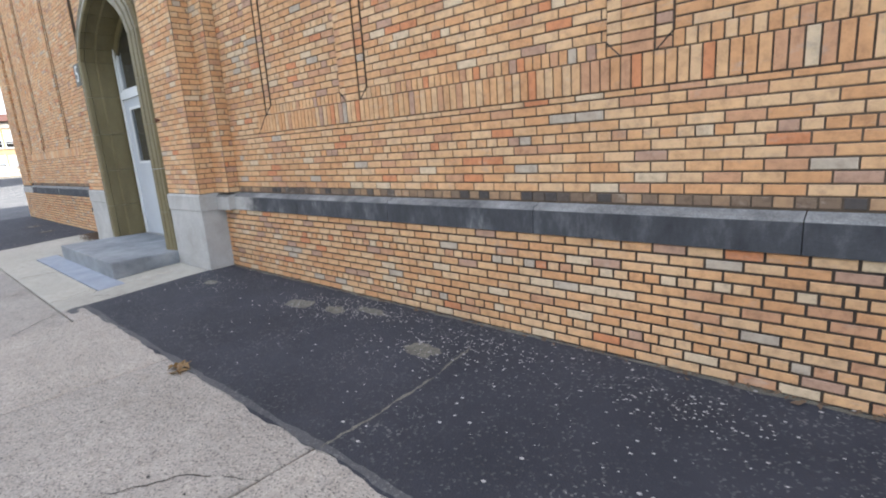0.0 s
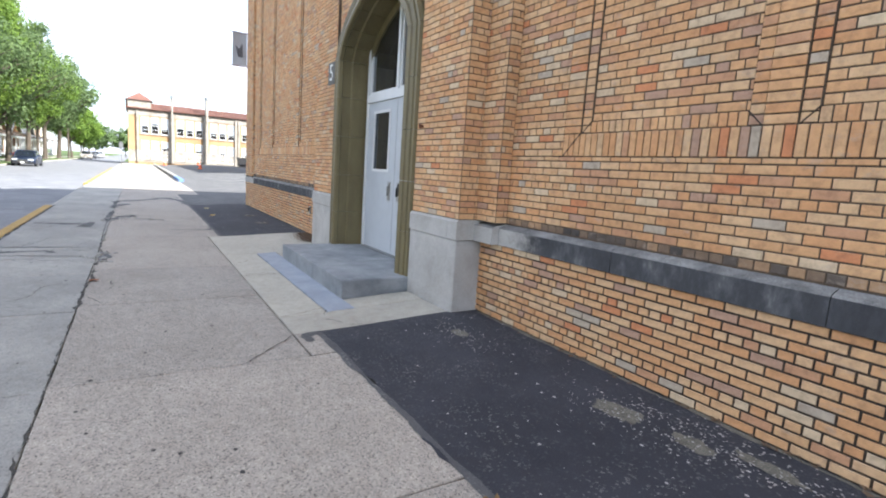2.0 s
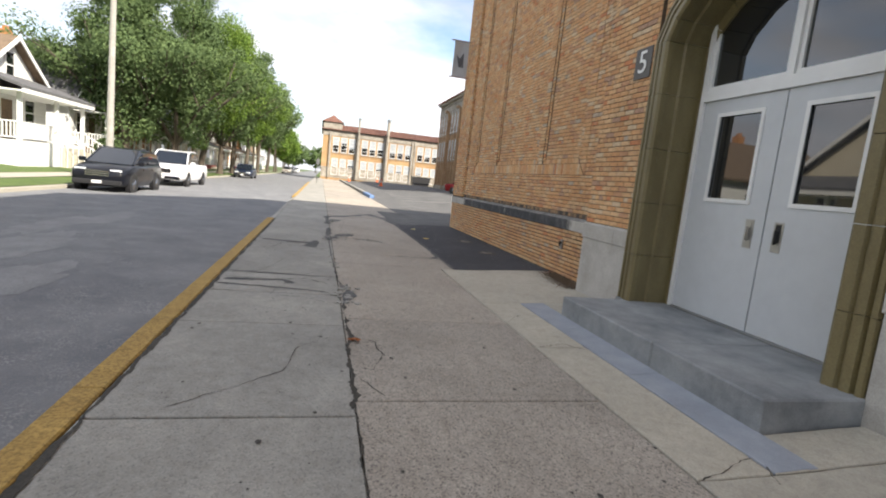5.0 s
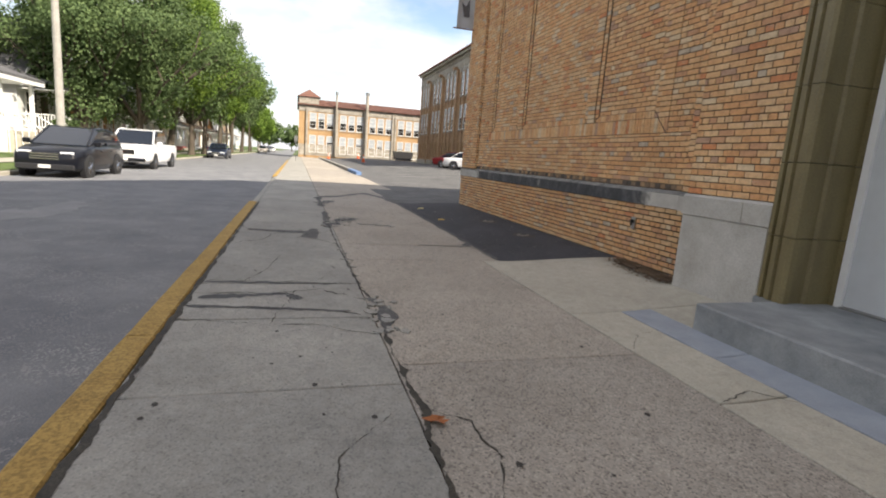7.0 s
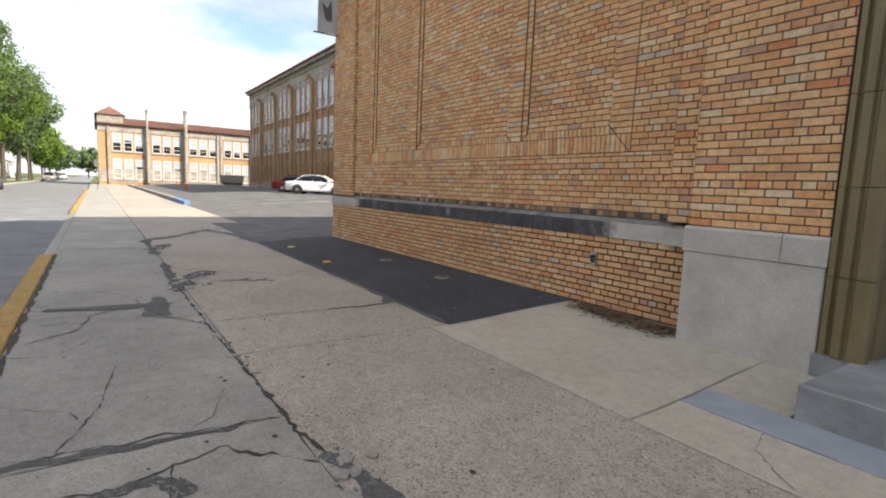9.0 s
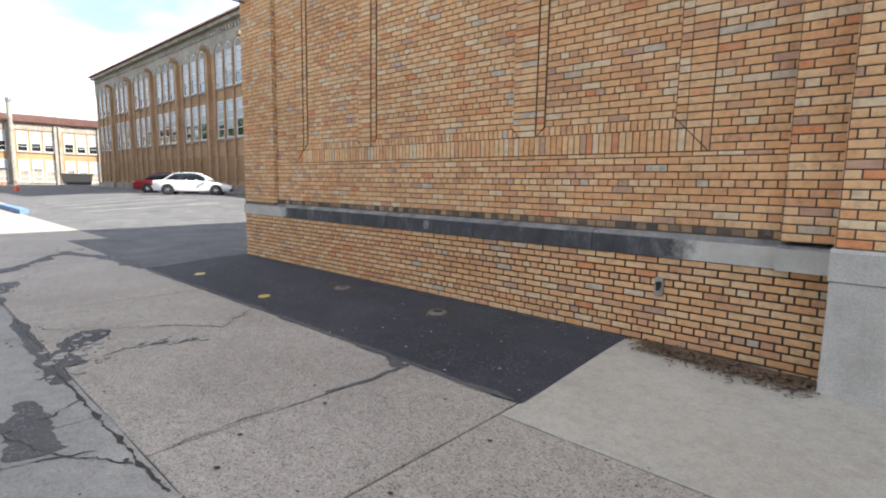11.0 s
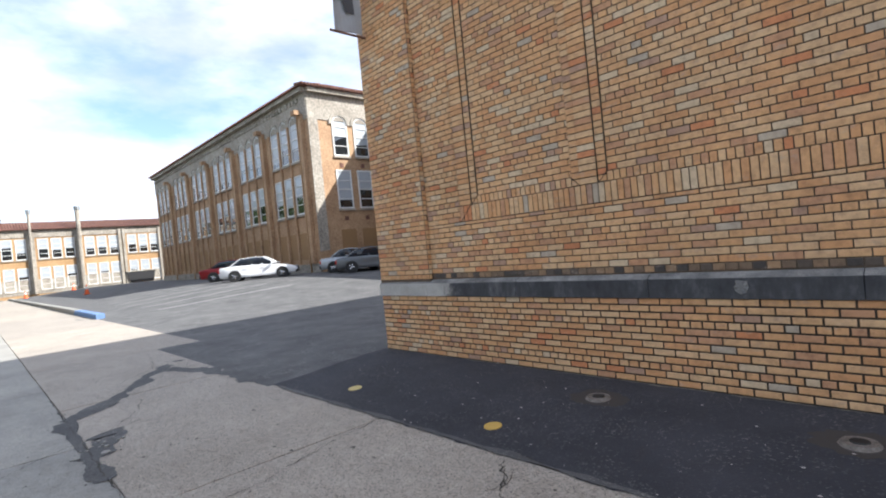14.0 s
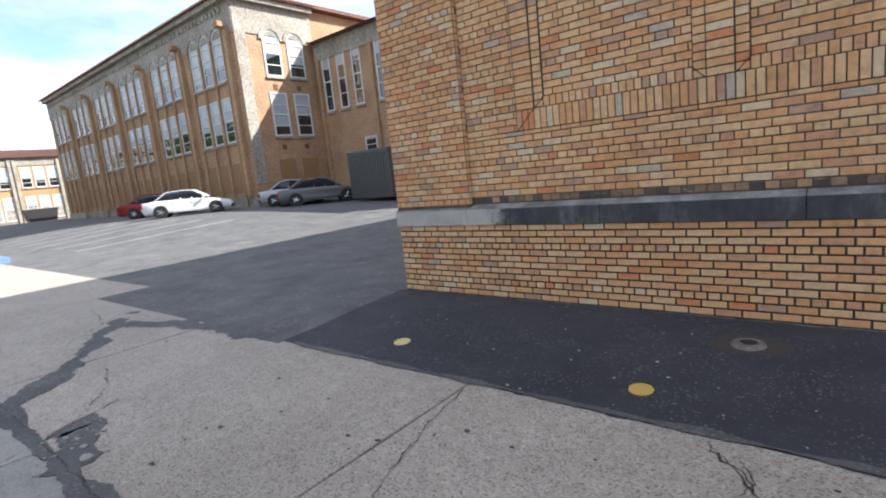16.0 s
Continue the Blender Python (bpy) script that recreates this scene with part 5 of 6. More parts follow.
def vehicle(name, label, at, paint, length=4.8, width=1.82, kind="sedan", group=""):
    """A parked car whose front points to +x, with its middle over the origin."""
    car = empty(name, label, "pickup truck" if kind == "pickup" else "car", at, group)
    L, W = length / 2, width / 2
    r = 0.33 if kind == "sedan" else 0.37
    belt, roof, low = {"sedan": (0.95, 1.46, 0.24), "suv": (1.08, 1.68, 0.27), "pickup": (1.18, 1.86, 0.36)}[kind]
    hood = belt - (0.12 if kind == "sedan" else 0.06)
    bm = bmesh.new()
    if kind == "sedan":
        st = ((-L, W * 0.82, 0.42, belt - 0.12, 0.9), (-L + 0.12, W * 0.93, low, belt - 0.03, 0.92), (-L + 0.75, W, low, belt + 0.02, 0.93), (-0.3, W, low, belt, 0.95), (0.75, W, low, belt - 0.03, 0.95), (L - 0.8, W * 0.99, low, hood - 0.03, 0.9), (L - 0.2, W * 0.93, low, hood - 0.17, 0.85), (L, W * 0.78, 0.38, hood - 0.3, 0.85))
        cab = ((-L + 0.72, W * 0.84, belt, belt + 0.02, 0.95), (-L + 1.35, W * 0.83, belt - 0.02, roof - 0.06, 0.78), (-0.25, W * 0.86, belt - 0.02, roof, 0.78), (0.35, W * 0.87, belt - 0.02, roof - 0.05, 0.78), (1.15, W * 0.88, belt - 0.05, belt, 0.95))
    elif kind == "suv":
        st = ((-L, W * 0.9, 0.45, belt, 0.92), (-L + 0.15, W * 0.97, low, belt + 0.03, 0.93), (-0.3, W, low, belt, 0.95), (0.8, W, low, belt - 0.02, 0.95), (L - 0.7, W, low, hood - 0.02, 0.9), (L - 0.15, W * 0.94, low, hood - 0.14, 0.88), (L, W * 0.84, 0.4, hood - 0.28, 0.9))
        cab = ((-L + 0.05, W * 0.86, belt, belt + 0.03, 0.95), (-L + 0.5, W * 0.86, belt - 0.02, roof - 0.08, 0.8), (-0.5, W * 0.89, belt - 0.02, roof, 0.8), (0.15, W * 0.89, belt - 0.02, roof - 0.04, 0.8), (1.15, W * 0.9, belt - 0.05, belt, 0.95))
    else:
        st = ((-L, W * 0.96, 0.5, belt - 0.04, 0.95), (-L + 0.1, W * 0.98, low, belt - 0.02, 0.96), (-0.6, W, low, belt, 0.96), (0.9, W, low, belt, 0.96), (L - 0.9, W, low, hood + 0.02, 0.92), (L - 0.15, W * 0.97, low, hood - 0.05, 0.92), (L, W * 0.92, 0.42, hood - 0.14, 0.94))
        cab = ((-0.75, W * 0.9, belt - 0.01, roof - 0.1, 0.82), (-0.6, W * 0.9, belt - 0.02, roof - 0.02, 0.82), (0.3, W * 0.9, belt - 0.02, roof, 0.82), (0.85, W * 0.9, belt - 0.02, roof - 0.06, 0.82), (1.55, W * 0.9, belt - 0.05, belt, 0.95))
    loft(bm, st)
    bmesh.ops.bevel(bm, geom=[e for e in bm.edges if abs(e.verts[0].co.x - e.verts[1].co.x) > 0.01], offset=0.03, segments=2, affect="EDGES")
    part("body", bm, paint, car, "", True)
    bm = bmesh.new()
    loft(bm, cab)
    part("window_glass", bm, M_CARGLASS, car, "dark glass cabin windows")
    bm = bmesh.new()
    tops = cab[1:-1]
    for (xa, wa, _, za, ta), (xb, wb, _, zb, tb) in zip(tops, tops[1:]):
        q = [bm.verts.new(p) for p in ((xa, wa * ta * 1.02, za + 0.008), (xb, wb * tb * 1.02, zb + 0.008), (xb, -wb * tb * 1.02, zb + 0.008), (xa, -wa * ta * 1.02, za + 0.008))]
        q2 = [bm.verts.new(v.co - Vector((0, 0, 0.05))) for v in q]
        bm.faces.new(q)
        bm.faces.new(q2)
        for i in range(4):
            bm.faces.new((q[i], q[(i + 1) % 4], q2[(i + 1) % 4], q2[i]))
    part("roof", bm, paint, car)
    for s in (1, -1):
        bm = bmesh.new()
        pts = [(c[0], s * (c[1] * c[4] + 0.012), c[3]) for c in cab]
        for p, q in zip(pts, pts[1:]):
            tube(bm, p, q, 0.035, 0.035, 6)
        for i in (2, 3) if kind != "pickup" else (2,):
            c = cab[i]
            tube(bm, (c[0] - 0.1, s * c[1] * 1.0, c[2] + 0.02), (c[0] - 0.1, s * (c[1] * c[4] + 0.01), c[3] - 0.02), 0.035, 0.03, 6)
        part("pillar_rail", bm, paint, car)
        box_part("headlight", (L - 0.34, L - 0.07, s * W * 0.62 - 0.2, s * W * 0.62 + 0.2, hood - 0.32, hood - 0.16), M_LAMP, car, "clear headlight", 0.03)
        box_part("tail_light", (-L - 0.005, -L + 0.2, s * W * 0.76 - 0.13, s * W * 0.76 + 0.13, belt - 0.36, belt - 0.12), M_TAIL, car, "red tail light", 0.03)
        mir = bmesh.new()
        mx = cab[-1][0] - 0.25
        box(mir, mx - 0.07, mx + 0.09, min(s * W, s * (W + 0.2)), max(s * W, s * (W + 0.2)), belt - 0.02, belt + 0.14, 0.03)
        part("side_mirror", mir, paint, car)
        bm = bmesh.new()
        for dx in ((0.62, -0.42) if kind != "pickup" else (0.95, 0.0)):
            box(bm, dx - 0.45, dx - 0.28, min(s * W * 0.99, s * (W + 0.025)), max(s * W * 0.99, s * (W + 0.025)), belt - 0.2, belt - 0.165)
        part("door_handles", bm, paint, car)
        wb = length * 0.29
        for x in (-wb - 0.04, wb + 0.05):
            bm = bmesh.new()
            tube(bm, (x, s * (W - 0.16), r), (x, s * (W + 0.004), r), r * 1.18, r * 1.18, 24)
            part("wheel_arch", bm, M_TRIM, car)
            wheel(car, x, s * (W - 0.085), r, s)
    box_part("grille", (L - 0.05, L + 0.012, -W * 0.42, W * 0.42, hood - 0.42, hood - 0.2), M_TRIM, car, "dark grille", 0.01)
    bm = bmesh.new()
    for i in range(3):
        z = hood - 0.40 + i * 0.075
        box(bm, L + 0.0125, L + 0.02, -W * 0.42, W * 0.42, z, z + 0.022)
    part("grille_bar", bm, M_CHROME, car)
    box_part("front_bumper", (L - 0.25, L + 0.03, -W * 0.86, W * 0.86, low + 0.02, low + 0.2), M_TRIM if kind != "pickup" else M_CHROME, car, "", 0.03)
    box_part("rear_bumper", (-L - 0.03, -L + 0.2, -W * 0.86, W * 0.86, low + 0.05, low + 0.24), M_TRIM if kind != "pickup" else M_CHROME, car, "", 0.03)
    box_part("number_plate", (L + 0.031, L + 0.04, -0.16, 0.16, low + 0.08, low + 0.18), M_FRAME, car)
    if kind == "pickup":
        box_part("cargo_bed", (-L + 0.12, -0.8, -W * 0.86, W * 0.86, belt - 0.02, belt + 0.01), M_TRIM, car)
    return car


def paint(name, colour, metal=0.3):
    m = plain(name, colour, 0.28, metal, 0.2)
    m.node_tree.nodes["Principled BSDF"].inputs["Specular IOR Level"].default_value = 0.22
    return m


RZ = ROAD_Z - 0.015
vehicle("parked_suv", "black compact suv parked at the far kerb", pose(-28.2, -9.02, RZ - 0.04), paint("black_car_paint", (0.008, 0.009, 0.013), 0.0), 4.55, 1.82, "suv")
vehicle("parked_pickup", "white crew-cab pickup truck parked behind the suv", pose(-36.2, -8.98, RZ - 0.04), paint("white_car_paint", (0.72, 0.72, 0.72), 0.0), 5.7, 2.0, "pickup")
vehicle("parked_sedan", "dark blue sedan parked further down the street", pose(-62, -8.9, RZ - 0.04), paint("dark_blue_paint", (0.02, 0.03, 0.06)), 4.6, 1.78)
for x, nm, m in ((-128, "parked_car", M_CREAM), (-140, "parked_car", M_TRIM), (-155, "parked_car", M_STEEL), (-172, "parked_van", M_FRAME)):
    vehicle(nm, "small parked car far down the street", pose(x, -8.9, RZ - 0.04), m, 4.6, 1.8, "suv", "far parked cars")
vehicle("white_sedan", "white four-door sedan parked along the school", pose(-47.7, 12.5, gz(-47.7, 12.5), 0, 0, 58), bpy.data.materials["white_car_paint"], 4.9, 1.82)
vehicle("red_sedan", "dark red sedan parked beside the white car", pose(-52.6, 12.8, gz(-52.6, 12.8), 0, 0, 58), paint("dark_red_paint", (0.22, 0.015, 0.018)), 4.7, 1.8)
vehicle("silver_hatchback", "silver hatchback parked at the school corner", pose(-43.4, 16.9, gz(-43.4, 16.9), 0, 0, 58), paint("silver_paint", (0.36, 0.38, 0.40), 0.4), 4.2, 1.76, "sedan")
vehicle("grey_sedan", "grey metallic sedan parked beside the wing", pose(-41.1, 17.0, gz(-41.1, 17.0), 0, 0, 58), paint("grey_paint", (0.12, 0.125, 0.13), 0.4), 4.8, 1.84)

# ---- across the street ----
verge = tagged(sheet("grass_verge", -300, 60, -12.2, FAR_KERB - 0.18, 80, 3, M_GRASS, 0.0, lambda x, y: 0.03 * noise.noise((x, y, 0))), "mown grass verge along the kerb", "grass", kind="structure")
walk_b = tagged(sheet("pavement_across", -300, 60, -13.7, -12.2, 60, 1, M_APRON, 0.02, lambda x, y: 0), "pale concrete pavement across the street", "pavement", kind="structure")
lawn = tagged(sheet("front_lawns", -300, 60, -60, -13.7, 60, 6, M_GRASS, 0.03, lambda x, y: 0.35 * smooth01((-14.5 - y) / 3)), "green front lawns before the houses", "lawn", kind="structure")

M_SIDING = speckled("white_siding", (0.60, 0.60, 0.58), (0.74, 0.74, 0.72), 0.7, 20, 0.1, 0.7, 0.2, stretch=(1, 1, 8))
M_SIDING_Y = speckled("cream_siding", (0.52, 0.47, 0.36), (0.64, 0.58, 0.45), 0.7, 20, 0.1, 0.7)
M_ORANGEBRICK = speckled("orange_house_brick", (0.40, 0.17, 0.06), (0.52, 0.25, 0.09), 1, 25, 0.3)
M_REDBRICK = speckled("red_porch_brick", (0.28, 0.06, 0.05), (0.40, 0.10, 0.08), 1, 25, 0.3)
M_SHINGLE = speckled("brown_shingle", (0.14, 0.095, 0.06), (0.22, 0.155, 0.10), 2, 18, 0.4)
M_SHINGLE_G = speckled("grey_shingle", (0.09, 0.09, 0.095), (0.16, 0.16, 0.165), 2, 18, 0.4)
M_WHITE = plain("white_trim", (0.74, 0.74, 0.72), 0.6)


def house(x, width, depth, wall_m, roof_m, porch_m, label, eave=3.5, rise=3.2, front=-17.6, deck=0.2, porch_roof=None):
    """A small gable-fronted house with a porch, its front towards +y."""
    g = 0.36
    h = empty("house", label, "house", pose(x, front, g), "houses across the street")
    w = width / 2
    bm = bmesh.new()
    prism(bm, [(-w, -0.4), (w, -0.4), (w, eave), (0, eave + rise), (-w, eave)], "y", -depth, 0)
    part("wall", bm, wall_m, h)
    bm = bmesh.new()
    k = rise / w
    for s in (1, -1):
        prism(bm, [(0, eave + rise + 0.02), (s * (w + 0.45), eave - 0.45 * k + 0.02), (s * (w + 0.45), eave - 0.45 * k + 0.2), (0, eave + rise + 0.2)], "y", -depth - 0.3, 0.45)
    part("roof", bm, roof_m, h)
    bm = bmesh.new()
    for s in (1, -1):
        prism(bm, [(0, eave + rise - 0.02), (s * (w + 0.47), eave - 0.45 * k - 0.02), (s * (w + 0.47), eave - 0.45 * k + 0.22), (0, eave + rise + 0.22)], "y", 0.451, 0.51)
    part("barge_board", bm, M_WHITE, h)
    chx = -w * 0.35
    ch = box_part("chimney", (chx - 0.3, chx + 0.3, -depth * 0.55 - 0.3, -depth * 0.55 + 0.3, eave + rise * 0.5, eave + rise + 0.9), M_ORANGEBRICK, h)
    box_part("chimney_pot", (chx - 0.15, chx + 0.15, -depth * 0.55 - 0.15, -depth * 0.55 + 0.15, eave + rise + 0.9, eave + rise + 1.15), M_ORANGEBRICK, ch)
    for wx, z0, z1, ww in ((0, eave + 0.6, eave + 1.9, 0.75), (-w * 0.5, deck + 0.9, deck + 2.2, 0.95), (w * 0.55, deck + 0.9, deck + 2.2, 1.3)):
        win = new("window")
        win.parent = h
        bm = bmesh.new()
        for a, b, c, d in ((wx - ww / 2 - 0.1, wx - ww / 2, z0 - 0.1, z1 + 0.1), (wx + ww / 2, wx + ww / 2 + 0.1, z0 - 0.1, z1 + 0.1), (wx - ww / 2, wx + ww / 2, z1, z1 + 0.1), (wx - ww / 2, wx + ww / 2, z0 - 0.1, z0), (wx - ww / 2, wx + ww / 2, (z0 + z1) / 2 - 0.03, (z0 + z1) / 2 + 0.03)):
            box(bm, a, b, 0.002, 0.06, c, d)
        part("frame", bm, M_WHITE, win)
        box_part("pane", (wx - ww / 2, wx + ww / 2, 0.002, 0.02, z0, z1), M_GLASS, win)
    for sy in (0.3, 0.7):
        for s in (1, -1):
            box_part("side_window", (s * w if s > 0 else -w - 0.04, s * w + 0.04 if s > 0 else -w, -depth * sy - 0.5, -depth * sy + 0.5, 1.1, 2.5), M_GLASS, h)
    box_part("door", (-0.15, 0.75, 0.002, 0.05, deck, deck + 2.05), M_SHINGLE, h)
    p = new("porch")
    p.parent = h
    top = deck + 2.25
    box_part("porch_base", (-w * 0.95, w * 0.95, 0.07, 2.2, -0.4, deck), porch_m, p)
    bm = bmesh.new()
    prism(bm, [(0.07, top + 0.95), (2.55, top + 0.2), (2.55, top + 0.34), (0.07, top + 1.1)], "x", -w - 0.15, w + 0.15)
    part("porch_roof", bm, porch_roof or roof_m, p)
    box_part("porch_fascia", (-w - 0.12, w + 0.12, 2.4, 2.54, top, top + 0.195), M_WHITE, p)
    box_part("porch_ceiling", (-w - 0.1, w + 0.1, 0.07, 2.39, top + 0.05, top + 0.12), M_WHITE, p)
    for px in (-w * 0.9, -w * 0.05, w * 0.9):
        box_part("porch_post", (px - 0.09, px + 0.09, 2.0, 2.18, deck, top + 0.05), M_WHITE, p, "", 0.01)
    a, b = w * 0.05, w * 0.9 - 0.09
    for z in (0.1, 0.86):
        box_part("rail", (a, b, 2.06, 2.12, deck + z, deck + z + 0.06), M_WHITE, p)
    n = int((b - a) / 0.16)
    for i in range(n):
        bx = a + (i + 0.5) * (b - a) / n
        box_part("baluster", (bx - 0.025, bx + 0.025, 2.07, 2.11, deck + 0.16, deck + 0.86), M_WHITE, p)
    for z in (0.1, 0.86):
        box_part("side_rail", (w * 0.9 - 0.03, w * 0.9 + 0.03, 0.1, 1.99, deck + z, deck + z + 0.06), M_WHITE, p)
    for i in range(11):
        box_part("baluster", (w * 0.9 - 0.02, w * 0.9 + 0.02, 0.2 + i * 0.165, 0.25 + i * 0.165, deck + 0.16, deck + 0.86), M_WHITE, p)
    steps = max(2, int((deck + 0.3) / 0.17))
    for i in range(steps):
        box_part("porch_step", (-w * 0.75, -w * 0.1, 2.2 + i * 0.28, 2.48 + i * 0.28, -0.4, deck - 0.17 * (i + 1)), M_APRON, p)
    if deck > 0.5:
        for s in (-w * 0.77, -w * 0.08):
            bm = bmesh.new()
            tube(bm, (s, 2.2, deck + 0.85), (s, 2.2 + steps * 0.28, 0.7), 0.03, 0.03, 8)
            for k in range(steps):
                y = 2.3 + k * 0.28
                tube(bm, (s, y, -0.3), (s, y, deck + 0.83 - (y - 2.2) / (steps * 0.28) * (deck + 0.15)), 0.02, 0.02, 6)
            part("stair_rail", bm, M_WHITE, p)
    return h


HOUSES = ((-37.7, 7.4, 11, M_SIDING, M_SHINGLE, M_SIDING, "white sided gable house with a brown roof and porch", 3.6, 2.6, 1.0, M_SHINGLE_G),
          (-48.0, 7.4, 11, M_SIDING, M_SHINGLE_G, M_SHINGLE, "white house with grey roof and dark porch rails", 3.9, 3.8, 1.0, M_SHINGLE_G),
          (-58.0, 7.8, 11, M_ORANGEBRICK, M_SHINGLE, M_REDBRICK, "orange brick house half hidden by trees", 3.6, 3.0),
          (-67.0, 7.6, 11, M_SIDING, M_SHINGLE_G, M_REDBRICK, "white house with red porch base", 3.6, 3.2),
          (-78.0, 7.6, 11, M_SIDING_Y, M_SHINGLE_G, M_REDBRICK, "cream house with red brick porch", 3.6, 3.4),
          (-89.0, 7.8, 11, M_SIDING, M_SHINGLE, M_SIDING, "white house with tan roof down the street", 3.8, 3.4),
          (-100.0, 7.6, 11, M_SIDING_Y, M_SHINGLE, M_REDBRICK, "cream house with brown roof down the street", 3.6, 3.2),
          (-112.0, 7.6, 11, M_ORANGEBRICK, M_SHINGLE, M_REDBRICK, "orange brick house far down the street", 3.6, 3.2),
          (-125.0, 7.8, 11, M_SIDING, M_SHINGLE_G, M_SIDING, "white house far down the street", 3.6, 3.2),
          (-140.0, 7.8, 11, M_SIDING_Y, M_SHINGLE, M_SIDING, "cream house far down the street", 3.6, 3.2),
          (-24.0, 7.8, 11, M_SIDING_Y, M_SHINGLE_G, M_APRON, "cream house facing the school doors", 3.4, 3.0),
          (-13.0, 7.8, 11, M_SIDING, M_SHINGLE_G, M_APRON, "white house facing the school doors", 3.4, 3.0),
          (-2.0, 7.8, 11, M_ORANGEBRICK, M_SHINGLE, M_APRON, "brick house facing the school wall", 3.4, 3.0))
for hx, w, d, wm, rm, pm, lab, ev, rs, *raised in HOUSES:
    house(hx, w, d, wm, rm, pm, lab, ev, rs, -17.6, *raised)


# ---- trees ----
def leaf_material(name, dark, light):
    m, n, l, b = mat(name, 0.85)
    geo = n.new("ShaderNodeNewGeometry")
    c = ramp(n, l, geo.outputs["Random Per Island"], [(0.0, dark), (1.0, light)])
    big = ramp(n, l, tex_noise(n, l, 0.7, 4), [(0.3, (0.7, 0.75, 0.7)), (0.7, (1.15, 1.1, 1.0))])
    l.new(blend(n, l, "MULTIPLY", c, big), b.inputs["Base Color"])
    glow = n.new("ShaderNodeBsdfTranslucent")
    mix = n.new("ShaderNodeMixShader")
    mix.inputs["Fac"].default_value = 0.35
    l.new(b.inputs["Base Color"].links[0].from_socket, glow.inputs["Color"])
    l.new(b.outputs["BSDF"], mix.inputs[1])
    l.new(glow.outputs["BSDF"], mix.inputs[2])
    l.new(mix.outputs["Shader"], n["Material Output"].inputs["Surface"])
    return m


M_LEAF_D = leaf_material("dark_maple_leaves", (0.062, 0.108, 0.040), (0.15, 0.215, 0.085))
M_LEAF_L = leaf_material("light_green_leaves", (0.085, 0.16, 0.022), (0.20, 0.30, 0.05))
M_BARK = speckled("grey_brown_bark", (0.07, 0.055, 0.04), (0.15, 0.12, 0.09), 3, 20, 0.5, 0.95, 0.8, stretch=(3, 3, 0.5))


def tree(x, y, height, spread, clear, leaves, label, seed, count=9000, size=0.26, z=0.02):
    """A street tree: forked tapered limbs and a crown of many separate leaves in uneven clumps."""
    r = random.Random(seed)
    tr = empty("tree", label, "tree", pose(x, y, z), "street trees")
    bm = bmesh.new()
    tips = []
    base_r = 0.019 * height
    bend = Vector((r.uniform(-0.3, 0.3), r.uniform(-0.3, 0.3), clear))
    tube(bm, (0, 0, -0.2), (0, 0, 0.25), base_r * 1.5, base_r * 1.05, 10)
    tube(bm, (0, 0, 0.25), bend, base_r * 1.05, base_r * 0.8, 10)
    def limb(p, d, length, rad, depth):
        q = p + d * length
        tube(bm, p, q, rad, rad * 0.62, 7)
        tips.append(q)
        if depth:
            for _ in range(r.choice((2, 3))):
                nd = (d + Vector((r.uniform(-0.8, 0.8), r.uniform(-0.8, 0.8), r.uniform(-0.15, 0.5)))).normalized()
                limb(q, nd, length * r.uniform(0.6, 0.85), rad * 0.6, depth - 1)
    n = 6
    for i in range(n):
        a = 2 * math.pi * (i + r.uniform(-0.3, 0.3)) / n
        d = Vector((math.cos(a) * 0.75, math.sin(a) * 0.75, r.uniform(0.6, 1.2))).normalized()
        limb(bend, d, (height - clear) * 0.30, base_r * 0.5, 2)
    limb(bend, Vector((0, 0, 1)), (height - clear) * 0.36, base_r * 0.6, 2)
    part("trunk", bm, M_BARK, tr)
    mid = clear + (height - clear) * 0.5
    clumps = []
    for q in tips:
        clumps.append((q, r.uniform(0.9, 1.6)))
    for _ in range(int(30 + spread * 12)):
        a, u = r.uniform(0, 2 * math.pi), r.uniform(-1, 1)
        k = r.uniform(0.62, 1.0)
        s = math.sqrt(max(0, 1 - u * u)) * (1.0 if u > -0.3 else 0.85)
        clumps.append((Vector((math.cos(a) * s * k * spread, math.sin(a) * s * k * spread, mid + u * k * (height - clear) * 0.52)), r.uniform(0.7, 1.35)))
    vs, fs = [], []
    for i in range(count):
        c, rad = clumps[r.randrange(len(clumps))]
        d = Vector((r.gauss(0, 1), r.gauss(0, 1), r.gauss(0, 0.8)))
        d.normalize()
        p = c + d * rad * r.uniform(0.55, 1.0)
        if p.z < clear * 0.85:
            continue
        s = size * r.uniform(0.6, 1.25)
        e = (d + Vector((r.gauss(0, 0.35), r.gauss(0, 0.35), r.gauss(0.25, 0.35)))).to_track_quat("Z", "X").to_matrix() @ Euler((0, 0, r.uniform(0, 6.28))).to_matrix()
        k = len(vs)
        for q in ((-0.5, 0, 0), (0, -0.32, 0.05), (0.6, 0, -0.08), (0, 0.32, 0.05)):
            vs.append(tuple(p + e @ (Vector(q) * s)))
        fs += [(k, k + 1, k + 2), (k, k + 2, k + 3)]
    me = bpy.data.meshes.new("crown")
    me.from_pydata(vs, [], fs)
    me.materials.append(leaves)
    cr = new("crown", me)
    cr.parent = tr
    return tr


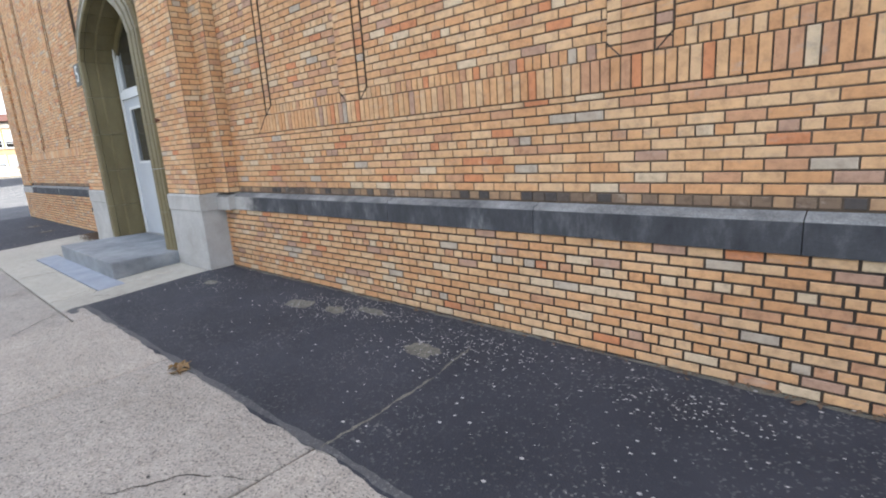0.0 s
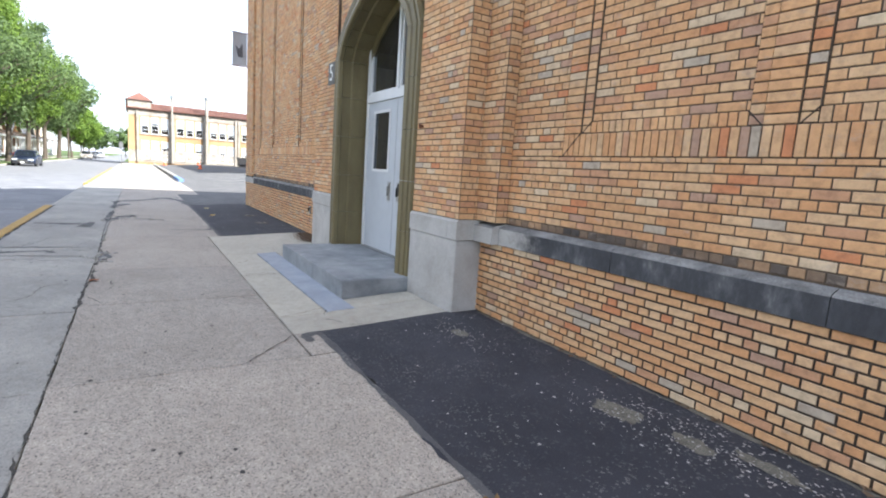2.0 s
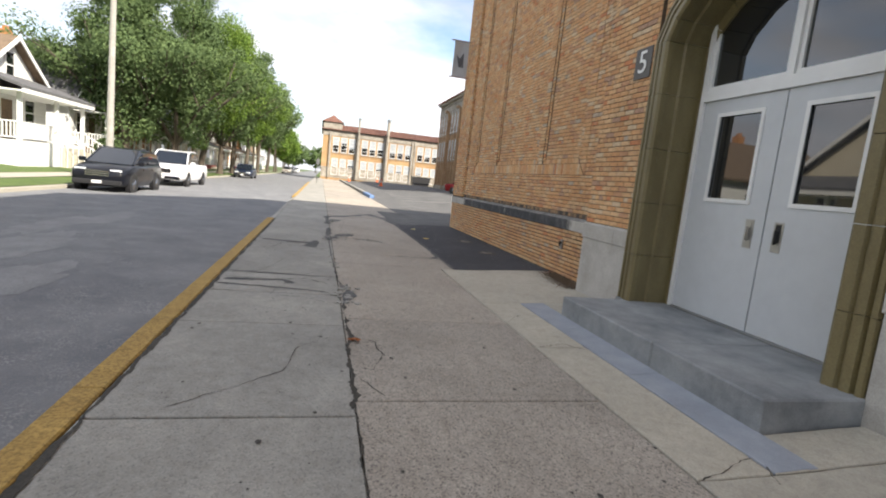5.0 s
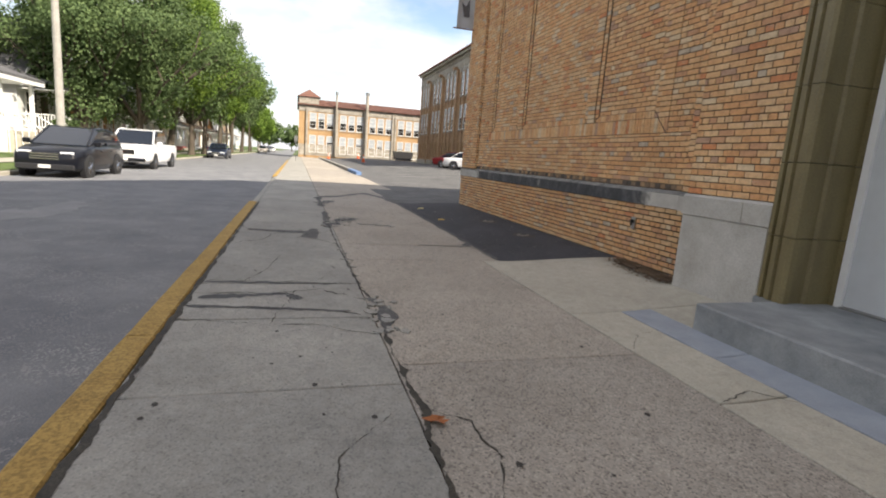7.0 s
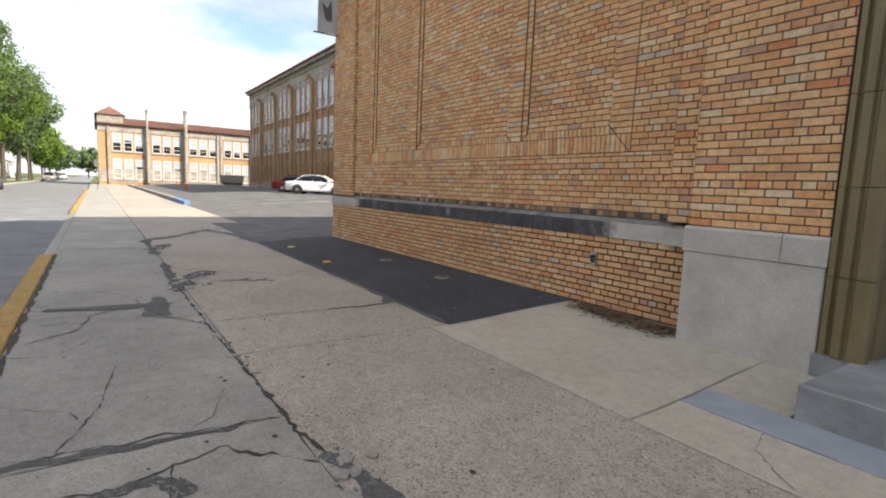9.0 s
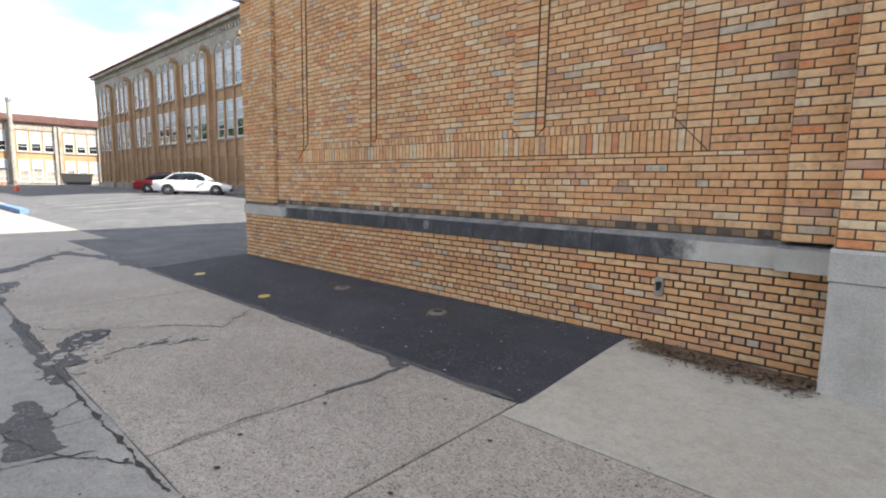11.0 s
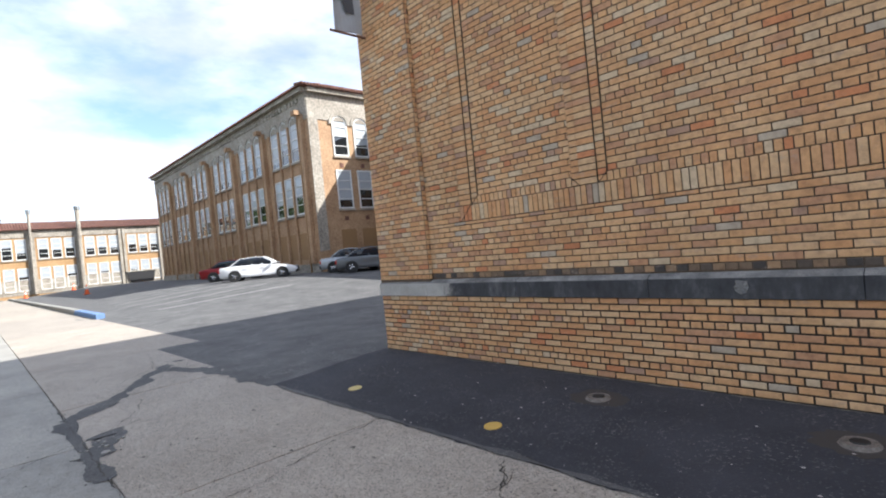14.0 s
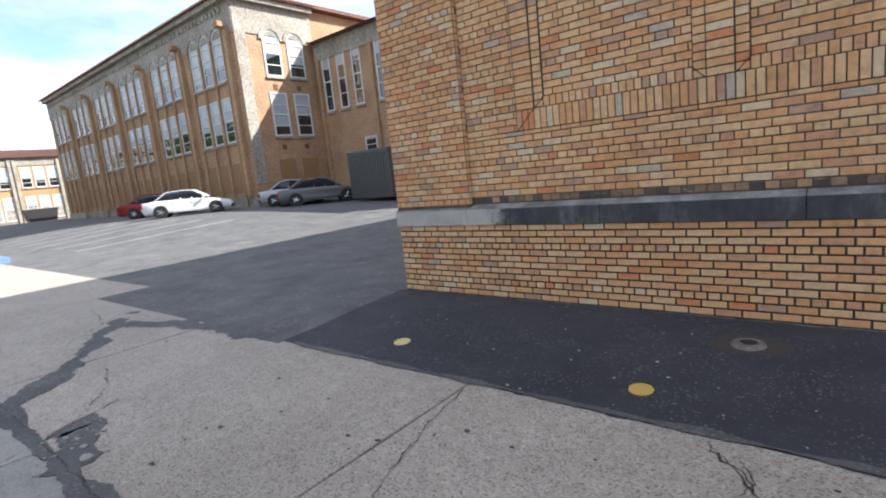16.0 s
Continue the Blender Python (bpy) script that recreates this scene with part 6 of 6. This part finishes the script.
TREES = ((-46.2, -14.9, 13.5, 3.3, 2.0, M_LEAF_D, "large dark green maple behind the parked suv", 3, 40000, 0.2),
         (-49.5, -12.6, 15.0, 4.2, 2.2, M_LEAF_D, "large dense maple behind the pickup", 5, 44000, 0.2),
         (-56.0, -12.0, 15.0, 4.6, 2.6, M_LEAF_L, "maple on the grass verge", 8, 34000, 0.21),
         (-61.0, -11.2, 15.0, 4.6, 2.8, M_LEAF_D, "maple with a thick trunk on the verge", 11, 30000, 0.22),
         (-68.0, -11.2, 13.5, 4.2, 4.0, M_LEAF_L, "light green street tree on the verge", 14, 26000, 0.23),
         (-79.0, -11.2, 14.0, 4.6, 4.2, M_LEAF_L, "light green street tree further along", 17, 22000, 0.25),
         (-92.0, -11.2, 15.0, 4.8, 4.5, M_LEAF_D, "tall street tree further along", 20, 18000, 0.28),
         (-108.0, -11.3, 16.0, 5.0, 4.5, M_LEAF_D, "tall street tree in the distance", 23, 9000, 0.45),
         (-128.0, -11.3, 11.0, 4.6, 3.0, M_LEAF_L, "rounded street tree in the distance", 26, 7000, 0.5),
         (-150.0, -11.3, 10.5, 4.6, 2.6, M_LEAF_L, "small street tree in the distance", 29, 6000, 0.5),
         (-175.0, -11.3, 10.5, 4.8, 2.6, M_LEAF_D, "small street tree in the distance", 31, 5000, 0.6),
         (-205.0, -11.5, 10.0, 5.0, 2.4, M_LEAF_D, "small street tree in the distance", 37, 4000, 0.7),
         (-260.0, -4.0, 12.0, 7.0, 2.4, M_LEAF_D, "trees at the end of the street", 41, 4000, 0.9),
         (-7.5, -22.0, 13.0, 3.0, 1.5, M_LEAF_D, "dark tree behind the houses opposite", 44, 7000, 0.3))
for tx, ty, th, ts, tc, tm, lab, sd, cnt, sz in TREES:
    tree(tx, ty, th, ts, tc, tm, lab, sd, cnt, sz)


def bush(x, y, r0, h, label, seed):
    r = random.Random(seed)
    vs, fs = [], []
    for i in range(1800):
        a, u = r.uniform(0, 6.28), r.uniform(0, 1)
        k = r.uniform(0.6, 1.0)
        p = Vector((math.cos(a) * r0 * k * math.sqrt(1 - (u * 0.9) ** 2), math.sin(a) * r0 * k * math.sqrt(1 - (u * 0.9) ** 2), u * h))
        e = Euler((r.uniform(-1, 1), r.uniform(-1, 1), r.uniform(0, 6.28))).to_matrix()
        kk = len(vs)
        for q in ((-0.09, 0, 0), (0, -0.05, 0.01), (0.1, 0, 0), (0, 0.05, 0.01)):
            vs.append(tuple(p + e @ Vector(q)))
        fs.append((kk, kk + 1, kk + 2, kk + 3))
    me = bpy.data.meshes.new("bush")
    me.from_pydata(vs, [], fs)
    me.materials.append(M_LEAF_D)
    ob = new("bush", me)
    ob.matrix_basis = pose(x, y, 0.3)
    return tagged(ob, label, "bush")


bush(-42.6, -14.6, 1.1, 1.7, "dark green clipped bush between the houses", 2)
bush(-62.0, -14.6, 1.2, 1.3, "low dark bush on a lawn", 6)

# ---- poles and signs ----
lamp = empty("street_lamp", "tall weathered lamp pole with a curved arm", "street lamp", pose(-31.4, -10.6, 0.0))
bm = bmesh.new()
tube(bm, (0, 0, -0.2), (-0.15, 0, 9.0), 0.16, 0.11, 12)
part("pole", bm, speckled("weathered_pole", (0.30, 0.29, 0.26), (0.44, 0.42, 0.38), 1.5, 40, 0.3), lamp)
bm = bmesh.new()
tube(bm, (-0.14, 0, 8.55), (-0.14, 1.1, 8.85), 0.045)
tube(bm, (-0.14, 1.1, 8.85), (-0.14, 2.3, 8.85), 0.04)
part("arm", bm, M_STEEL, lamp)
box_part("lamp_head", (-0.26, -0.02, 2.2, 2.85, 8.78, 8.92), M_STEEL, lamp, "", 0.04)
for i, x in enumerate((-84.0, -118.0, -150.0)):
    up = empty("utility_pole", "wooden utility pole along the verge", "utility pole", pose(x, -10.9, 0), "utility poles")
    bm = bmesh.new()
    tube(bm, (0, 0, -0.2), (0, 0, 10.5), 0.16, 0.11, 10)
    part("pole", bm, M_BARK, up)
    box_part("cross_arm", (-0.06, 0.06, -1.1, 1.1, 9.6, 9.72), M_BARK, up)
sg = empty("street_sign", "small sign post at the pavement edge far off", "sign post", pose(-66, -1.7, 0))
bm = bmesh.new()
tube(bm, (0, 0, 0), (0, 0, 2.9), 0.035)
part("post", bm, M_STEEL, sg)
box_part("sign_plate", (-0.02, 0.02, -0.18, 0.18, 2.1, 2.7), M_STEEL, sg)

banner = empty("wall_banner", "pale grey banner hung on brackets at the building corner", "banner", pose(-21.12, WALL_Y, 0))
bm = bmesh.new()
for i in range(8):
    for j in range(8):
        def pt(a, b):
            return (0.02 * math.sin(a * 5 + b * 3), -0.05 - a * 0.46, 4.8 + b * 1.05)
        q = [bm.verts.new(pt(a / 8, b / 8)) for a, b in ((i, j), (i + 1, j), (i + 1, j + 1), (i, j + 1))]
        bm.faces.new(q)
bmesh.ops.remove_doubles(bm, verts=bm.verts, dist=1e-5)
bmesh.ops.solidify(bm, geom=bm.faces[:], thickness=0.004)
part("cloth", bm, plain("pale_grey_cloth", (0.42, 0.43, 0.45), 0.8), banner)
bm = bmesh.new()
prism(bm, [(-0.18, 5.08), (-0.33, 5.08), (-0.42, 5.43), (-0.3, 5.33), (-0.2, 5.53)], "x", -0.034, -0.028)
prism(bm, [(-0.18, 5.08), (-0.33, 5.08), (-0.42, 5.43), (-0.3, 5.33), (-0.2, 5.53)], "x", 0.028, 0.034)
part("emblem", bm, plain("dark_grey_print", (0.10, 0.10, 0.11), 0.8), banner, "dark grey printed shape")
for z in (4.78, 5.87):
    bm = bmesh.new()
    tube(bm, (0, 0.0, z), (0, -0.6, z), 0.018)
    part("bracket", bm, plain("rusty_bracket", (0.20, 0.10, 0.07), 0.7), banner)

# ---- small things on the pavement and wall ----
def disc(name, x, y, r, material, label, category, h=0.008, group=""):
    bm = bmesh.new()
    tube(bm, (0, 0, -0.01), (0, 0, h), r, r * 0.98, 24)
    ob = part(name, bm, material)
    ob.matrix_basis = pose(x, y, gz(x, y) + 0.010, math.degrees(math.atan((gz(x, y + 0.05) - gz(x, y - 0.05)) / 0.1)), 0, 0)
    return tagged(ob, label, category, group)


disc("paint_dot", -20.08, 1.53, 0.08, plain("pale_yellow_paint", (0.55, 0.45, 0.19), 0.8), "pale yellow paint dot on the asphalt", "paint dot", 0.002, "paint dots")
disc("paint_dot", -17.91, 1.47, 0.078, plain("ochre_paint", (0.52, 0.34, 0.08), 0.8), "ochre yellow paint dot on the asphalt", "paint dot", 0.002, "paint dots")
M_IRON = speckled("rusty_iron", (0.10, 0.085, 0.07), (0.24, 0.21, 0.18), 9, 60, 0.4, 0.7)
for x, y in ((-17.44, 2.39), (-15.6, 2.35)):
    cp = empty("pipe_cap", "rusty iron pipe cap set in the asphalt", "pipe cap", pose(x, y, gz(x, y)), "pipe caps")
    bm = bmesh.new()
    tube(bm, (0, 0, 0), (0, 0, 0.022), 0.12, 0.10, 20)
    part("collar", bm, M_IRON, cp)
    bm = bmesh.new()
    tube(bm, (0, 0, 0.022), (0, 0, 0.03), 0.055, 0.05, 16)
    part("plug", bm, M_BLACK, cp)
    patch("rust_stain", x, y, 0.26, 0.2, plain("rust_dust", (0.05, 0.042, 0.036), 0.95), "dusty stain round the pipe cap", x, 0.0065, "stain", 40, 0.3)
disc("valve_cover", -5.71, -2.0, 0.10, M_IRON, "small dark iron valve cover in the pavement", "valve cover", 0.004)
tap = empty("hose_tap_box", "small grey metal tap plate on the brick base", "tap", pose(-13.37, WALL_Y - 0.01, 0.63))
box_part("plate", (-0.04, 0.04, -0.02, 0.004, -0.085, 0.085), M_STEEL, tap, "", 0.004)
bm = bmesh.new()
tube(bm, (0, -0.02, 0.03), (0, -0.06, 0.03), 0.02)
tube(bm, (0, -0.045, 0.03), (0, -0.045, -0.03), 0.014)
part("spout", bm, M_BLACK, tap)
hook = bmesh.new()
tube(hook, (0, 0, 0), (0, -0.05, 0), 0.018)
tube(hook, (0, -0.045, -0.02), (0.03, -0.06, 0.02), 0.014)
hk = part("wall_hook", hook, plain("rust_brown", (0.16, 0.07, 0.04), 0.7))
hk.matrix_basis = pose(-7.72, PIER_Y - 0.004, 2.18)
tagged(hk, "small rusty iron hook in the brick pier", "hook")


def dead_leaf(x, y, size, seed, material, z=None):
    r = random.Random(seed)
    bm = bmesh.new()
    c = bm.verts.new((0, 0, 0.012))
    n = 12
    ring = []
    for i in range(n):
        a = 2 * math.pi * i / n
        k = size * (1.0 if i % 2 else 0.5) * r.uniform(0.7, 1.2)
        ring.append(bm.verts.new((k * math.cos(a), 0.7 * k * math.sin(a), r.uniform(0.001, 0.035))))
    for i in range(n):
        bm.faces.new((c, ring[i], ring[(i + 1) % n]))
    ob = part("dead_leaf", bm, material)
    ob.matrix_basis = pose(x, y, gz(x, y) + 0.005, 0, 0, r.uniform(0, 360))
    return tagged(ob, "curled brown dead leaf on the pavement", "leaf", "dead leaves")


M_LEAF_O = plain("orange_dead_leaf", (0.30, 0.10, 0.03), 0.8)
for i, (x, y, s) in enumerate(((-3.86, 1.10, 0.10), (-3.78, 1.04, 0.08), (-3.92, 1.05, 0.07))):
    dead_leaf(x, y, s, i, M_GLEAF)
dead_leaf(-9.63, -0.86, 0.09, 9, M_LEAF_O)

patch("dirt_spot", -12.75, 2.80, 0.62, 0.12, speckled("dark_leaf_dirt", (0.05, 0.04, 0.03), (0.13, 0.105, 0.08), 9, 60, 0.5), "dark dirt gathered at the wall foot", 3.3, 0.004, "dirt", 60, 0.6)
r = random.Random(77)
bm = bmesh.new()
for i in range(1900):
    u = r.random()
    x, y = -13.45 + 1.3 * u + r.gauss(0, 0.05), 2.94 - abs(r.gauss(0, 0.15)) - 0.16 * u
    if i > 1700:
        x, y = r.uniform(-6.75, 2), 2.94 - abs(r.gauss(0, 0.03))
    a, s = r.uniform(0, 6.28), r.uniform(0.012, 0.04)
    z = gz(x, y) + 0.008 + r.uniform(0, 0.02)
    q = [bm.verts.new((x + s * math.cos(a + k) * (1 if j % 2 else 0.45), y + s * math.sin(a + k) * (1 if j % 2 else 0.45), z + r.uniform(-0.006, 0.01))) for j, k in enumerate((0, 1.57, 3.14, 4.71))]
    bm.faces.new(q)
tagged(part("leaf_litter", bm, plain("litter_brown", (0.13, 0.085, 0.05), 0.9)), "dry brown leaf litter along the wall foot", "leaf litter", kind="stuff")
# dark gum spots and pale chips scattered on slabs and asphalt
spots, chips = bmesh.new(), bmesh.new()
for i in range(520):
    x, y = r.uniform(-25, 2), r.uniform(-2.25, 1.0)
    s = r.choice((0.004, 0.006, 0.008, 0.014)) * r.uniform(0.7, 1.3)
    q = [spots.verts.new((x + s * 1.3 * math.cos(k), y + s * math.sin(k), gz(x, y) + 0.004)) for k in (0, 1.05, 2.1, 3.14, 4.19, 5.24)]
    spots.faces.new(q)
for i in range(900):
    cx, cy = r.choice(((-4.2, 2.42), (-2.36, 2.3), (-3.2, 2.68), (-3.8, 2.62), (-2.0, 2.6), (-6.1, 2.3), (-0.6, 2.5)))
    x, y = cx + r.gauss(0, 0.28), min(2.93, cy + r.gauss(0, 0.12))
    s = r.uniform(0.003, 0.008)
    chips.faces.new([chips.verts.new((x + s * 1.3 * math.cos(k), y + s * math.sin(k), gz(x, y) + 0.0092 + 0.3 * s)) for k in (0, 1.05, 2.1, 3.14, 4.19, 5.24)])
for i in range(700):
    x = r.uniform(-6.7, 3) if i < 520 else r.uniform(-21, -13.7)
    y = 1.15 + 1.8 * (r.random() ** (0.6 if i < 520 else 1.0))
    s = r.choice((0.003, 0.004, 0.005, 0.009)) * r.uniform(0.7, 1.3)
    q = [chips.verts.new((x + s * 1.3 * math.cos(k), y + s * math.sin(k), gz(x, y) + 0.0085 + 0.3 * s)) for k in (0, 1.05, 2.1, 3.14, 4.19, 5.24)]
    chips.faces.new(q)
tagged(part("gum_spot", spots, plain("dark_gum", (0.05, 0.045, 0.04), 0.9)), "small dark gum spots on the concrete", "gum spots", kind="stuff")
tagged(part("stone_chip", chips, plain("pale_stone_chip", (0.42, 0.40, 0.37), 0.9)), "loose pale stone chips on black asphalt", "stone chips", kind="stuff")
